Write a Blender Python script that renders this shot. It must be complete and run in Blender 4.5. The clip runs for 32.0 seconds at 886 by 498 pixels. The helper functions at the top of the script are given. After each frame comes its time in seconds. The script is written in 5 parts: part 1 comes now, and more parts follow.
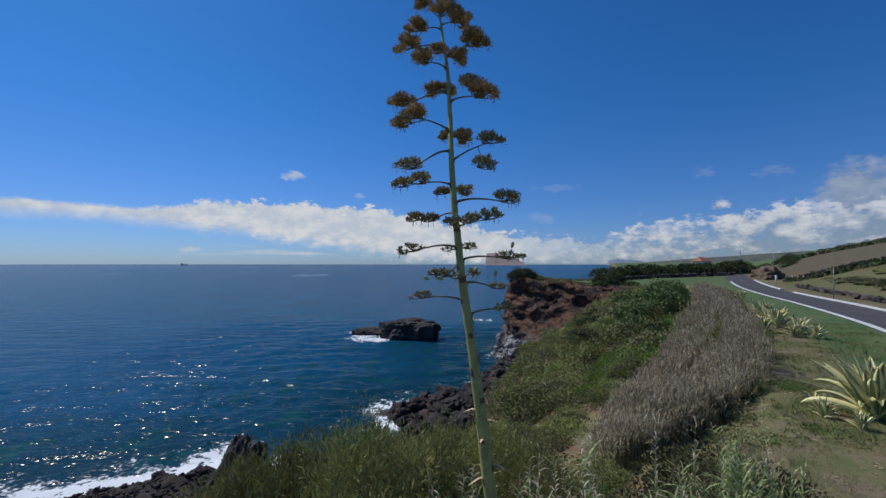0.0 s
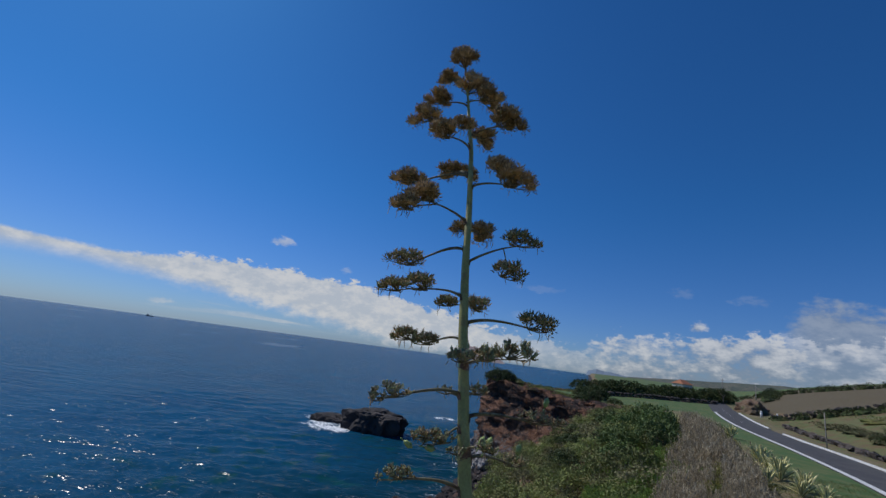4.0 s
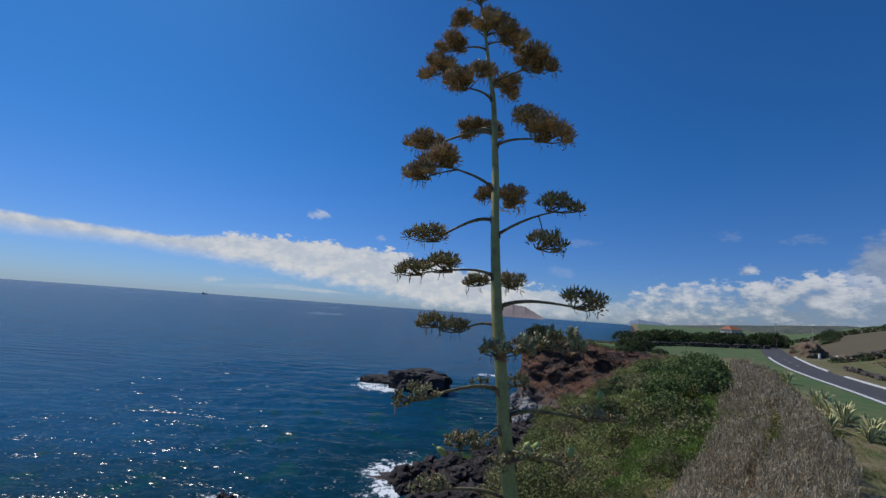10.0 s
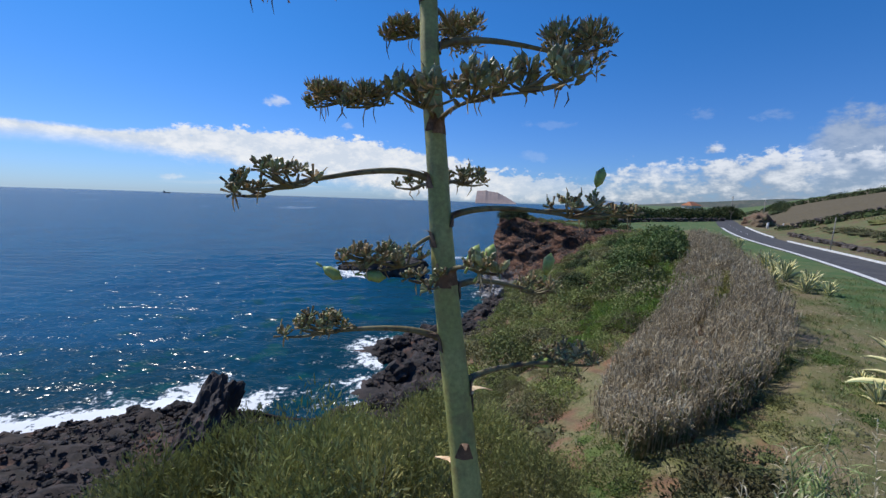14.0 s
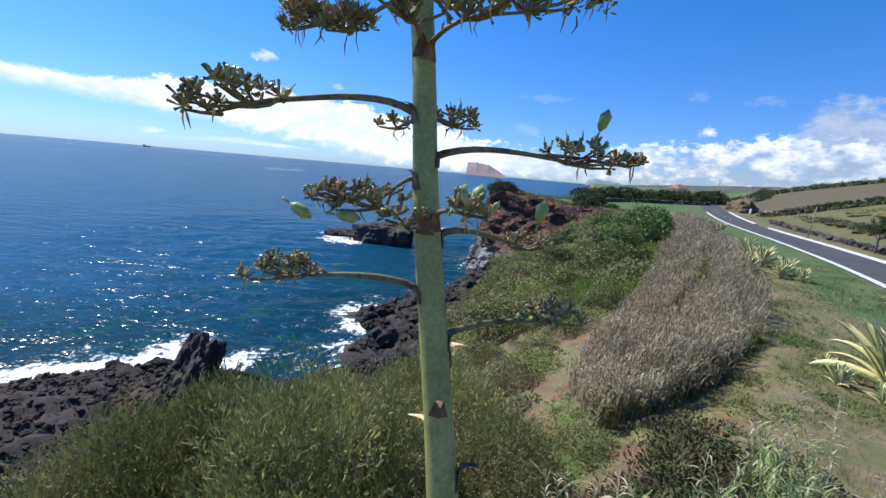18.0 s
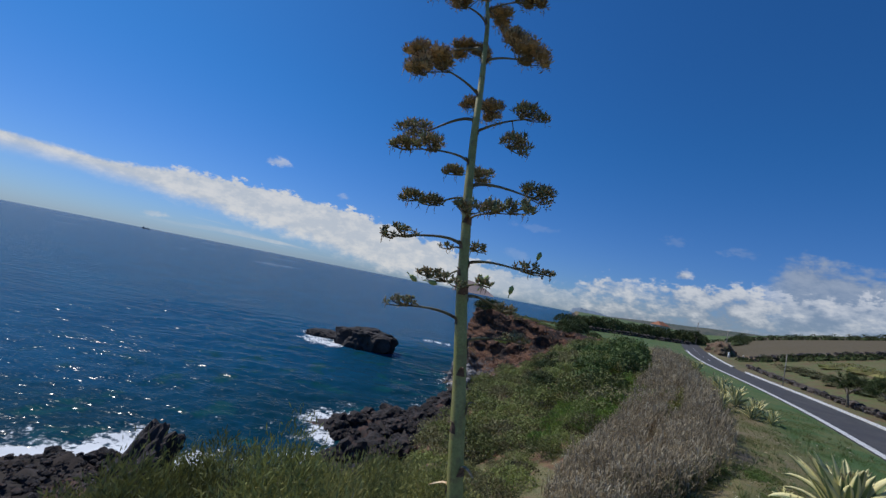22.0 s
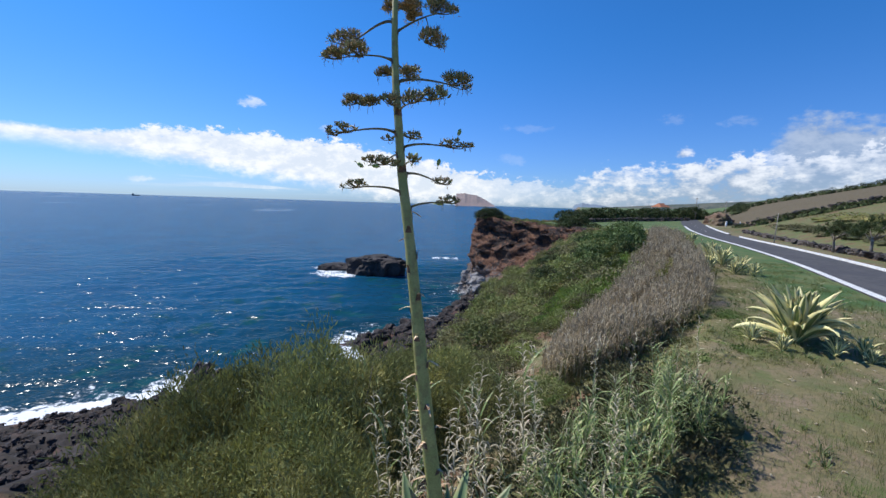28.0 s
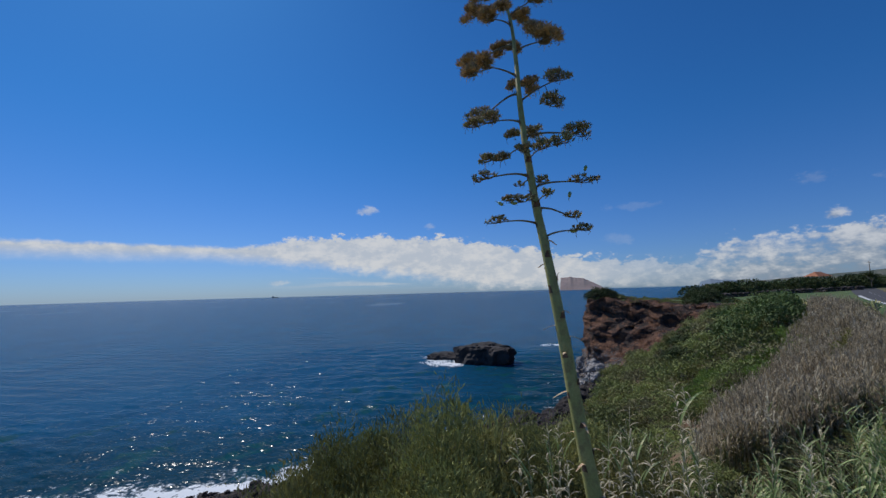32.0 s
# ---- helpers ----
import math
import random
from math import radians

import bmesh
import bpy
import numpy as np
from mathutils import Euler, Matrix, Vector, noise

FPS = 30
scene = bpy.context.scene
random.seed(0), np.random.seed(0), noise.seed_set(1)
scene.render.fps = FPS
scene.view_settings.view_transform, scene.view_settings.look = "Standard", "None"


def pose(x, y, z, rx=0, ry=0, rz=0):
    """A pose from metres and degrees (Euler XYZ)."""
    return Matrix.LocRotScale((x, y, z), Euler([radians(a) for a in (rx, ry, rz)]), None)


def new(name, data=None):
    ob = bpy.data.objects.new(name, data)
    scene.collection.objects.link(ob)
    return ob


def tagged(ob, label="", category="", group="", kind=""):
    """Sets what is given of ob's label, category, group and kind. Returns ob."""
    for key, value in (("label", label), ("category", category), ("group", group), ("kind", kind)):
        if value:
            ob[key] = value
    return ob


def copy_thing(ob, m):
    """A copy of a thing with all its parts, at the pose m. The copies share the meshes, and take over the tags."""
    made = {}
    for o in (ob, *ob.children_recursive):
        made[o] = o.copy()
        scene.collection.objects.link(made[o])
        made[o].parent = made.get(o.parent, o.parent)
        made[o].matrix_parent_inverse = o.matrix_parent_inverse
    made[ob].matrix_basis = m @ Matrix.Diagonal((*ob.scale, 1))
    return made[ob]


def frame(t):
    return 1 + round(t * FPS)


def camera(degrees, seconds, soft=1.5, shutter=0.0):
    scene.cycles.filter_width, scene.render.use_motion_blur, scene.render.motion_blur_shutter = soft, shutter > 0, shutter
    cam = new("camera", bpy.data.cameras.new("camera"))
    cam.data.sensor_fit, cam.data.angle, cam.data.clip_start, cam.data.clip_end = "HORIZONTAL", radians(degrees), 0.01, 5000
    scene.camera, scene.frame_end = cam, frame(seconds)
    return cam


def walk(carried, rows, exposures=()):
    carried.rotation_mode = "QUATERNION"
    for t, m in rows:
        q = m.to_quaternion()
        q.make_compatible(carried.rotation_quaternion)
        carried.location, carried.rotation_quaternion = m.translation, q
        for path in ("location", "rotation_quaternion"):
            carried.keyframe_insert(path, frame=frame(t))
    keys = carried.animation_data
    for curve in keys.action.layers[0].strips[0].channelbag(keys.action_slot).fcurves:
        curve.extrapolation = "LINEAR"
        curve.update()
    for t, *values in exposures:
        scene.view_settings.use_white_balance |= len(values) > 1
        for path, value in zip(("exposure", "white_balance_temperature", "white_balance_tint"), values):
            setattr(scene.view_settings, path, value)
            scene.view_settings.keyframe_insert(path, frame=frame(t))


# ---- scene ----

# camera and its flight: seconds, x, y, z, yaw, pitch, roll
cam = camera(96.48, 32.0)
FLIGHT = [
    (0.0, 0.117, -2.950, 22.023, 4.80, 1.99, 0.04),
    (0.5, 0.077, -2.783, 22.110, 3.88, 1.04, 2.27),
    (1.0, -0.023, -2.538, 22.223, 4.87, 2.51, 3.58),
    (1.5, 0.034, -2.290, 22.348, 5.24, 6.66, 2.52),
    (2.0, 0.062, -1.939, 22.410, 3.19, 11.60, 3.79),
    (2.5, -0.034, -1.533, 22.401, 0.79, 14.58, 5.33),
    (4.5, -0.208, -1.506, 22.540, 4.18, 14.70, 7.92),
    (5.0, -0.110, -1.506, 22.561, 6.06, 15.44, 4.94),
    (5.5, -0.078, -1.511, 22.573, 6.32, 16.04, 3.55),
    (6.0, -0.089, -1.443, 22.703, 6.77, 15.92, 4.01),
    (6.5, -0.091, -1.342, 22.787, 7.95, 15.33, 2.85),
    (7.0, -0.097, -1.207, 22.764, 8.02, 13.51, 2.35),
    (7.5, -0.126, -1.120, 22.736, 8.06, 10.74, 2.31),
    (8.0, -0.165, -1.136, 22.740, 8.22, 8.71, 2.54),
    (8.5, -0.216, -1.193, 22.760, 8.32, 8.06, 3.98),
    (9.0, -0.229, -1.188, 22.743, 8.46, 8.81, 4.98),
    (9.5, -0.213, -1.152, 22.754, 8.27, 8.73, 4.75),
    (10.0, -0.184, -1.060, 22.720, 7.70, 8.63, 4.24),
    (10.5, -0.159, -0.949, 22.664, 6.84, 7.89, 3.87),
    (11.0, -0.133, -0.841, 22.609, 5.97, 6.48, 3.36),
    (11.5, -0.122, -0.761, 22.583, 4.67, 5.08, 3.56),
    (12.0, -0.121, -0.659, 22.558, 4.20, 4.22, 4.25),
    (12.5, -0.071, -0.440, 22.463, 4.20, 2.93, 4.11),
    (13.0, -0.002, -0.153, 22.315, 3.89, 0.17, 2.95),
    (13.5, 0.026, 0.066, 22.184, 3.34, -3.56, 2.11),
    (14.0, 0.025, 0.154, 22.128, 3.09, -7.17, 1.88),
    (14.5, 0.006, 0.159, 22.129, 2.77, -9.37, 2.92),
    (16.5, 0.034, 0.261, 22.041, 1.57, -10.78, 4.79),
    (17.0, 0.040, 0.281, 22.024, 1.22, -11.08, 5.03),
    (17.5, 0.039, 0.288, 22.015, 1.11, -11.31, 4.89),
    (18.0, 0.042, 0.283, 22.015, 0.97, -11.28, 5.01),
    (18.5, 0.039, 0.209, 22.004, 0.77, -11.17, 5.39),
    (19.0, 0.000, 0.000, 22.000, 0.52, -9.98, 4.60),
    (19.5, -0.062, -0.326, 22.051, -0.27, -6.58, 6.56),
    (20.0, -0.104, -0.677, 22.105, -0.04, -1.94, 7.90),
    (20.5, -0.143, -1.063, 22.137, 1.21, 3.61, 9.29),
    (21.0, -0.144, -1.272, 22.053, 2.77, 6.75, 8.72),
    (21.5, -0.149, -1.435, 21.916, 2.33, 5.35, 8.58),
    (22.0, -0.191, -1.599, 21.840, 1.34, 5.06, 11.14),
    (22.5, -0.214, -1.740, 21.733, 1.23, 4.01, 10.85),
    (23.0, -0.248, -1.828, 21.561, 2.34, 1.45, 15.09),
    (23.5, -0.223, -1.882, 21.441, 2.64, -3.41, 14.60),
    (24.0, -0.147, -1.923, 21.379, 4.90, -6.54, 9.33),
    (24.5, -0.097, -1.984, 21.356, 8.18, -7.74, 6.69),
    (26.5, 0.209, -1.975, 21.420, 5.19, -8.82, 5.15),
    (27.0, 0.231, -2.088, 21.414, 2.36, -9.85, 7.21),
    (27.5, 0.315, -2.266, 21.437, 1.28, -9.28, 4.96),
    (28.0, 0.423, -2.512, 21.494, 0.16, -6.67, 1.85),
    (28.5, 0.453, -2.770, 21.545, -0.31, -2.47, -1.21),
    (29.0, 0.380, -2.954, 21.589, -1.10, 3.95, 1.31),
    (29.5, 0.298, -3.016, 21.528, -1.57, 7.88, 6.29),
    (30.0, 0.255, -3.008, 21.397, 1.64, 9.67, 1.69),
    (30.5, 0.205, -2.989, 21.259, 8.16, 10.69, -1.65),
    (31.0, 0.187, -2.999, 21.107, 9.91, 7.65, -2.67),
    (31.5, 0.106, -3.053, 20.964, 13.04, 8.02, -2.91),
    (32.0, 0.064, -3.100, 20.832, 14.94, 6.07, -1.58),
]
EXPO = [(0.0, -0.62), (1.0, -0.52), (2.0, -0.7), (5.0, -0.8), (6.0, -0.8), (9.0, -0.7), (12.0, -0.6), (13.0, -0.45), (14.0, -0.2), (16.5, 0.25), (19.0, 0.30),
        (20.0, 0.0), (21.0, -0.5), (22.0, -0.65), (23.0, -0.60), (24.0, -0.25), (26.5, 0.05), (28.0, 0.05), (29.0, -0.2), (30.0, -0.6), (32.0, -0.7)]
walk(cam, [(t, pose(x, y, z, 90 + p, 0, w) @ pose(0, 0, 0, 0, 0, r)) for t, x, y, z, w, p, r in FLIGHT], EXPO)

# world: clear sky with a cloud bank over the horizon, one sun
SUN_AZ, SUN_EL = radians(-54), radians(50)


def link(nt, a, b):
    nt.links.new(a, b)


def mathn(nt, op, a, b=None, c=None, clamp=False):
    n = nt.nodes.new("ShaderNodeMath")
    n.operation, n.use_clamp = op, clamp
    for i, v in enumerate((a, b, c)):
        if v is None:
            continue
        if isinstance(v, (int, float)):
            n.inputs[i].default_value = v
        else:
            nt.links.new(v, n.inputs[i])
    return n.outputs[0]


def mapr(nt, v, a, b, c=0.0, d=1.0, smooth=True):
    n = nt.nodes.new("ShaderNodeMapRange")
    n.interpolation_type = "SMOOTHSTEP" if smooth else "LINEAR"
    nt.links.new(v, n.inputs[0])
    for i, x in zip((1, 2, 3, 4), (a, b, c, d)):
        if isinstance(x, (int, float)):
            n.inputs[i].default_value = x
        else:
            nt.links.new(x, n.inputs[i])
    return n.outputs[0]


def mixc(nt, f, a, b):
    n = nt.nodes.new("ShaderNodeMix")
    n.data_type = "RGBA"
    for i, v in ((0, f), (6, a), (7, b)):
        if isinstance(v, (int, float)):
            n.inputs[i].default_value = v
        elif isinstance(v, tuple):
            n.inputs[i].default_value = (*v, 1)
        else:
            nt.links.new(v, n.inputs[i])
    return n.outputs[2]


world = bpy.data.worlds.new("sky")
world.use_nodes = True
scene.world = world
nt = world.node_tree
bg = nt.nodes["Background"]
sky = nt.nodes.new("ShaderNodeTexSky")
sky.sky_type, sky.sun_disc = "NISHITA", False
sky.sun_elevation, sky.sun_rotation = SUN_EL, SUN_AZ
sky.air_density, sky.dust_density, sky.ozone_density, sky.altitude = 1.0, 0.25, 4.0, 20
tc = nt.nodes.new("ShaderNodeTexCoord")
sep = nt.nodes.new("ShaderNodeSeparateXYZ")
link(nt, tc.outputs["Generated"], sep.inputs[0])
az = mathn(nt, "ARCTAN2", sep.outputs[0], sep.outputs[1])          # to the right of +y
el = mathn(nt, "ARCSINE", sep.outputs[2])
comb = nt.nodes.new("ShaderNodeCombineXYZ")
link(nt, az, comb.inputs[0])
link(nt, mathn(nt, "MULTIPLY", el, 1.7), comb.inputs[1])


def cloud_noise(scale, detail, rough, seed):
    n = nt.nodes.new("ShaderNodeTexNoise")
    n.noise_dimensions = "3D"
    n.inputs["Scale"].default_value, n.inputs["Detail"].default_value, n.inputs["Roughness"].default_value = scale, detail, rough
    o = nt.nodes.new("ShaderNodeVectorMath")
    o.operation = "ADD"
    link(nt, comb.outputs[0], o.inputs[0])
    o.inputs[1].default_value = (seed, seed * 0.7, seed * 1.3)
    link(nt, o.outputs[0], n.inputs["Vector"])
    return n.outputs["Fac"]


puff = cloud_noise(22, 7, 0.62, 3.1)
fine = cloud_noise(60, 6, 0.6, 7.7)
broad = cloud_noise(7, 3, 0.5, 1.9)
p = mathn(nt, "SUBTRACT", mathn(nt, "ADD", puff, mathn(nt, "MULTIPLY", fine, 0.45)), 0.66)
def ramp(v, lo, hi, stops):
    """A value that follows the stops (place, value) between lo and hi."""
    r = nt.nodes.new("ShaderNodeValToRGB")
    link(nt, mapr(nt, v, lo, hi, smooth=False), r.inputs[0])
    r.color_ramp.interpolation = "B_SPLINE"
    while len(r.color_ramp.elements) < len(stops):
        r.color_ramp.elements.new(0.5)
    for e, (x, y) in zip(r.color_ramp.elements, stops):
        e.position, e.color = (x - lo) / (hi - lo), (y, y, y, 1)
    return r.outputs[0]


# long bank out at sea: thin, smooth and high at one end, thick, puffed and low at the other
top1 = ramp(az, -1.3, 0.5, ((-1.3, 0.10), (-0.93, 0.114), (-0.84, 0.111), (-0.74, 0.107), (-0.62, 0.128), (-0.5, 0.138), (-0.3, 0.132), (-0.15, 0.118), (0.0, 0.085), (0.12, 0.066), (0.27, 0.05), (0.5, 0.0)))
bot1 = ramp(az, -1.3, 0.5, ((-1.3, 0.085), (-0.93, 0.084), (-0.84, 0.088), (-0.74, 0.084), (-0.6, 0.072), (-0.48, 0.06), (-0.36, 0.046), (-0.25, 0.026), (-0.12, 0.004), (0.5, 0.0)))
puffy = mapr(nt, az, -0.8, -0.5, 0.22, 1.0)
up1 = mathn(nt, "SUBTRACT", mathn(nt, "ADD", top1, mathn(nt, "MULTIPLY", mathn(nt, "MULTIPLY", p, puffy), 0.085)), el)
dn1 = mathn(nt, "SUBTRACT", el, mathn(nt, "SUBTRACT", bot1, mathn(nt, "MULTIPLY", mathn(nt, "MULTIPLY", p, puffy), 0.05)))
m1 = mathn(nt, "MULTIPLY", mapr(nt, up1, -0.003, 0.008), mapr(nt, dn1, -0.016, 0.02))
m1 = mathn(nt, "MULTIPLY", m1, mapr(nt, az, 0.05, 0.25, 1.0, 0.55))
# thin level streaks under the bank
lay = nt.nodes.new("ShaderNodeTexNoise")
lay.inputs["Scale"].default_value, lay.inputs["Detail"].default_value = 5.0, 5.0
lm = nt.nodes.new("ShaderNodeMapping")
lm.inputs["Scale"].default_value = (1.0, 9.0, 1.0)
link(nt, comb.outputs[0], lm.inputs[0])
link(nt, lm.outputs[0], lay.inputs["Vector"])
m1s = mathn(nt, "MULTIPLY", mathn(nt, "MULTIPLY", mapr(nt, lay.outputs["Fac"], 0.50, 0.62), mapr(nt, el, 0.006, 0.02)), mathn(nt, "MULTIPLY", mapr(nt, el, 0.075, 0.05), mathn(nt, "MULTIPLY", mapr(nt, az, -0.75, -0.4), mapr(nt, az, 0.3, 0.1))))
# cumulus over the land
top2 = ramp(az, 0.2, 1.5, ((0.2, 0.03), (0.29, 0.04), (0.36, 0.085), (0.41, 0.092), (0.46, 0.08), (0.53, 0.10), (0.58, 0.096), (0.63, 0.108), (0.69, 0.09), (0.8, 0.10), (1.1, 0.12), (1.5, 0.10)))
up2 = mathn(nt, "SUBTRACT", mathn(nt, "ADD", top2, mathn(nt, "MULTIPLY", p, 0.11)), el)
m2 = mathn(nt, "MULTIPLY", mapr(nt, up2, -0.004, 0.016), mapr(nt, az, 0.24, 0.36))
# greyer cloud that towers behind it
top3 = ramp(az, 0.6, 1.6, ((0.6, 0.03), (0.655, 0.09), (0.69, 0.165), (0.73, 0.185), (0.80, 0.155), (0.95, 0.16), (1.2, 0.17), (1.6, 0.1)))
up3 = mathn(nt, "SUBTRACT", mathn(nt, "ADD", top3, mathn(nt, "MULTIPLY", p, 0.10)), el)
m3 = mathn(nt, "MULTIPLY", mapr(nt, up3, -0.01, 0.035), mapr(nt, az, 0.6, 0.72))


def scrap(a, e, wa, we, amount):
    """A single small cloud about one bearing and height."""
    da = mathn(nt, "DIVIDE", mathn(nt, "SUBTRACT", az, a), wa)
    de = mathn(nt, "DIVIDE", mathn(nt, "SUBTRACT", el, e), we)
    d = mathn(nt, "SQRT", mathn(nt, "ADD", mathn(nt, "MULTIPLY", da, da), mathn(nt, "MULTIPLY", de, de)))
    return mathn(nt, "MULTIPLY", mapr(nt, mathn(nt, "SUBTRACT", d, mathn(nt, "MULTIPLY", p, 3.2)), 1.1, 0.2), amount)


scr = scrap(-0.452, 0.202, 0.022, 0.009, 0.6)
for row in ((-0.29, 0.162, 0.012, 0.007, 0.35), (-0.66, 0.03, 0.025, 0.006, 0.45), (0.505, 0.19, 0.03, 0.010, 0.11), (0.62, 0.178, 0.03, 0.010, 0.13), (0.527, 0.118, 0.016, 0.012, 0.75), (0.25, 0.03, 0.03, 0.008, 0.7), (0.20, 0.18, 0.05, 0.008, 0.1), (0.16, 0.11, 0.03, 0.012, 0.12), (0.70, 0.145, 0.016, 0.016, 0.5)):
    scr = mathn(nt, "MAXIMUM", scr, scrap(*row))
mask = mathn(nt, "MAXIMUM", mathn(nt, "MAXIMUM", m1, mathn(nt, "MULTIPLY", m1s, 0.55)), mathn(nt, "MAXIMUM", mathn(nt, "MULTIPLY", m2, mapr(nt, mathn(nt, "ADD", mathn(nt, "MULTIPLY", broad, 0.6), p), 0.12, 0.50, 0.18, 0.86)), scr))
mask = mathn(nt, "MAXIMUM", mask, mathn(nt, "MULTIPLY", m3, 0.78))
mask = mathn(nt, "MULTIPLY", mask, mapr(nt, el, -0.004, 0.0))
lit = mathn(nt, "ADD", mathn(nt, "MULTIPLY", p, 1.3), mathn(nt, "MULTIPLY", mathn(nt, "SUBTRACT", 0.045, mathn(nt, "MINIMUM", mathn(nt, "MAXIMUM", up2, 0.0), 0.09)), mapr(nt, az, 0.25, 0.45, 0.0, 3.4)))
shade = mapr(nt, lit, -0.08, 0.34)
white = mixc(nt, shade, mixc(nt, mapr(nt, az, 0.1, 0.5), (6.6, 7.2, 8.0), (3.0, 3.7, 4.7)), (8.8, 8.9, 9.0))
white = mixc(nt, mathn(nt, "MULTIPLY", mapr(nt, up2, 0.0, -0.012), mapr(nt, az, 0.6, 0.68)), white, mixc(nt, mapr(nt, p, -0.15, 0.2), (3.0, 3.7, 4.8), (4.6, 5.2, 6.0)))
skyc = nt.nodes.new("ShaderNodeMix")
skyc.data_type, skyc.blend_type = "RGBA", "MULTIPLY"
skyc.inputs[0].default_value = 1.0
link(nt, sky.outputs[0], skyc.inputs[6])
link(nt, mixc(nt, mapr(nt, el, 0.0, 0.42), (0.44, 0.67, 1.17), (0.225, 0.71, 1.22)), skyc.inputs[7])
link(nt, mixc(nt, mathn(nt, "MULTIPLY", mask, 0.92), skyc.outputs[2], white), bg.inputs["Color"])
bg.inputs["Strength"].default_value = 0.115

sun = new("sun", bpy.data.lights.new("sun", "SUN"))
sun.data.energy, sun.data.angle, sun.data.color = 4.6, radians(0.53), (1.0, 0.965, 0.91)
SUN_TO = Vector((math.sin(SUN_AZ) * math.cos(SUN_EL), math.cos(SUN_AZ) * math.cos(SUN_EL), math.sin(SUN_EL)))
sun.matrix_world = Matrix.Translation((0, 0, 60)) @ SUN_TO.to_track_quat("Z", "Y").to_matrix().to_4x4()

# materials


def mat(name, rough=0.8, metal=0.0):
    m = bpy.data.materials.new(name)
    m.use_nodes = True
    b = m.node_tree.nodes["Principled BSDF"]
    b.inputs["Roughness"].default_value, b.inputs["Metallic"].default_value = rough, metal
    return m, m.node_tree, b


def tex(nt, scale, detail=4, rough=0.55, space="Object", stretch=None):
    c = nt.nodes.new("ShaderNodeTexCoord")
    n = nt.nodes.new("ShaderNodeTexNoise")
    n.inputs["Scale"].default_value, n.inputs["Detail"].default_value, n.inputs["Roughness"].default_value = scale, detail, rough
    v = c.outputs[space]
    if stretch:
        mp = nt.nodes.new("ShaderNodeMapping")
        mp.inputs["Scale"].default_value = stretch
        nt.links.new(v, mp.inputs[0])
        v = mp.outputs[0]
    nt.links.new(v, n.inputs["Vector"])
    return n.outputs["Fac"]


def bump(nt, b, h, strength=0.4, dist=0.02):
    n = nt.nodes.new("ShaderNodeBump")
    n.inputs["Strength"].default_value, n.inputs["Distance"].default_value = strength, dist
    nt.links.new(h, n.inputs["Height"])
    nt.links.new(n.outputs[0], b.inputs["Normal"])


def mottled(name, a, b2, c2=None, scale=4.0, fine=40.0, rough=0.85, relief=0.3, dist=0.02, lo=0.38, hi=0.62, vary=0.0, isle=0.0, trans=0.0, alt=None):
    """Two or three colours in patches and grain; vary: by object; isle: by piece of the mesh; trans: light through leaves; alt: colour of some of the objects."""
    m, nt, p = mat(name, rough)
    f = mapr(nt, tex(nt, scale), lo, hi)
    col = mixc(nt, f, a, b2)
    if c2:
        col = mixc(nt, mapr(nt, tex(nt, scale * 2.7, 6), 0.5, 0.66), col, c2)
    if alt:
        who = nt.nodes.new("ShaderNodeObjectInfo")
        col = mixc(nt, mapr(nt, mathn(nt, "FRACT", mathn(nt, "MULTIPLY", who.outputs["Random"], 7.3)), 0.6, 0.9), col, alt)
    g = tex(nt, fine, 5, 0.65)
    val = mapr(nt, g, 0.25, 0.75, 0.72, 1.28, smooth=False)
    if vary:
        oi = nt.nodes.new("ShaderNodeObjectInfo")
        val = mathn(nt, "MULTIPLY", val, mapr(nt, oi.outputs["Random"], 0, 1, 1 - vary, 1 + vary, smooth=False))
    if isle:
        ge = nt.nodes.new("ShaderNodeNewGeometry")
        val = mathn(nt, "MULTIPLY", val, mapr(nt, ge.outputs["Random Per Island"], 0, 1, 1 - isle, 1 + isle, smooth=False))
    h = nt.nodes.new("ShaderNodeHueSaturation")
    nt.links.new(col, h.inputs["Color"])
    nt.links.new(val, h.inputs["Value"])
    nt.links.new(h.outputs[0], p.inputs["Base Color"])
    if relief:
        bump(nt, p, g, relief, dist)
    if trans:
        t = nt.nodes.new("ShaderNodeBsdfTranslucent")
        nt.links.new(h.outputs[0], t.inputs["Color"])
        mx = nt.nodes.new("ShaderNodeMixShader")
        mx.inputs[0].default_value = trans
        out = nt.nodes["Material Output"]
        nt.links.new(p.outputs[0], mx.inputs[1])
        nt.links.new(t.outputs[0], mx.inputs[2])
        nt.links.new(mx.outputs[0], out.inputs["Surface"])
    return m

# plan of the coast: across each line of y lie the waterline, the foot of the slope, the rim and the plateau
def curve(pairs):
    ys, xs = [p[0] for p in pairs], [p[1] for p in pairs]

    def f(y):
        y = np.asarray(y, float)
        k = np.clip(np.searchsorted(ys, y) - 1, 0, len(ys) - 2)
        y0, y1 = np.take(ys, k), np.take(ys, k + 1)
        t = np.clip((y - y0) / (y1 - y0), 0, 1)
        m = np.gradient(xs, ys)
        h = y1 - y0
        a, b, ma, mb = np.take(xs, k), np.take(xs, k + 1), np.take(m, k), np.take(m, k + 1)
        return (2 * t**3 - 3 * t**2 + 1) * a + (t**3 - 2 * t**2 + t) * h * ma + (3 * t**2 - 2 * t**3) * b + (t**3 - t**2) * h * mb
    return f


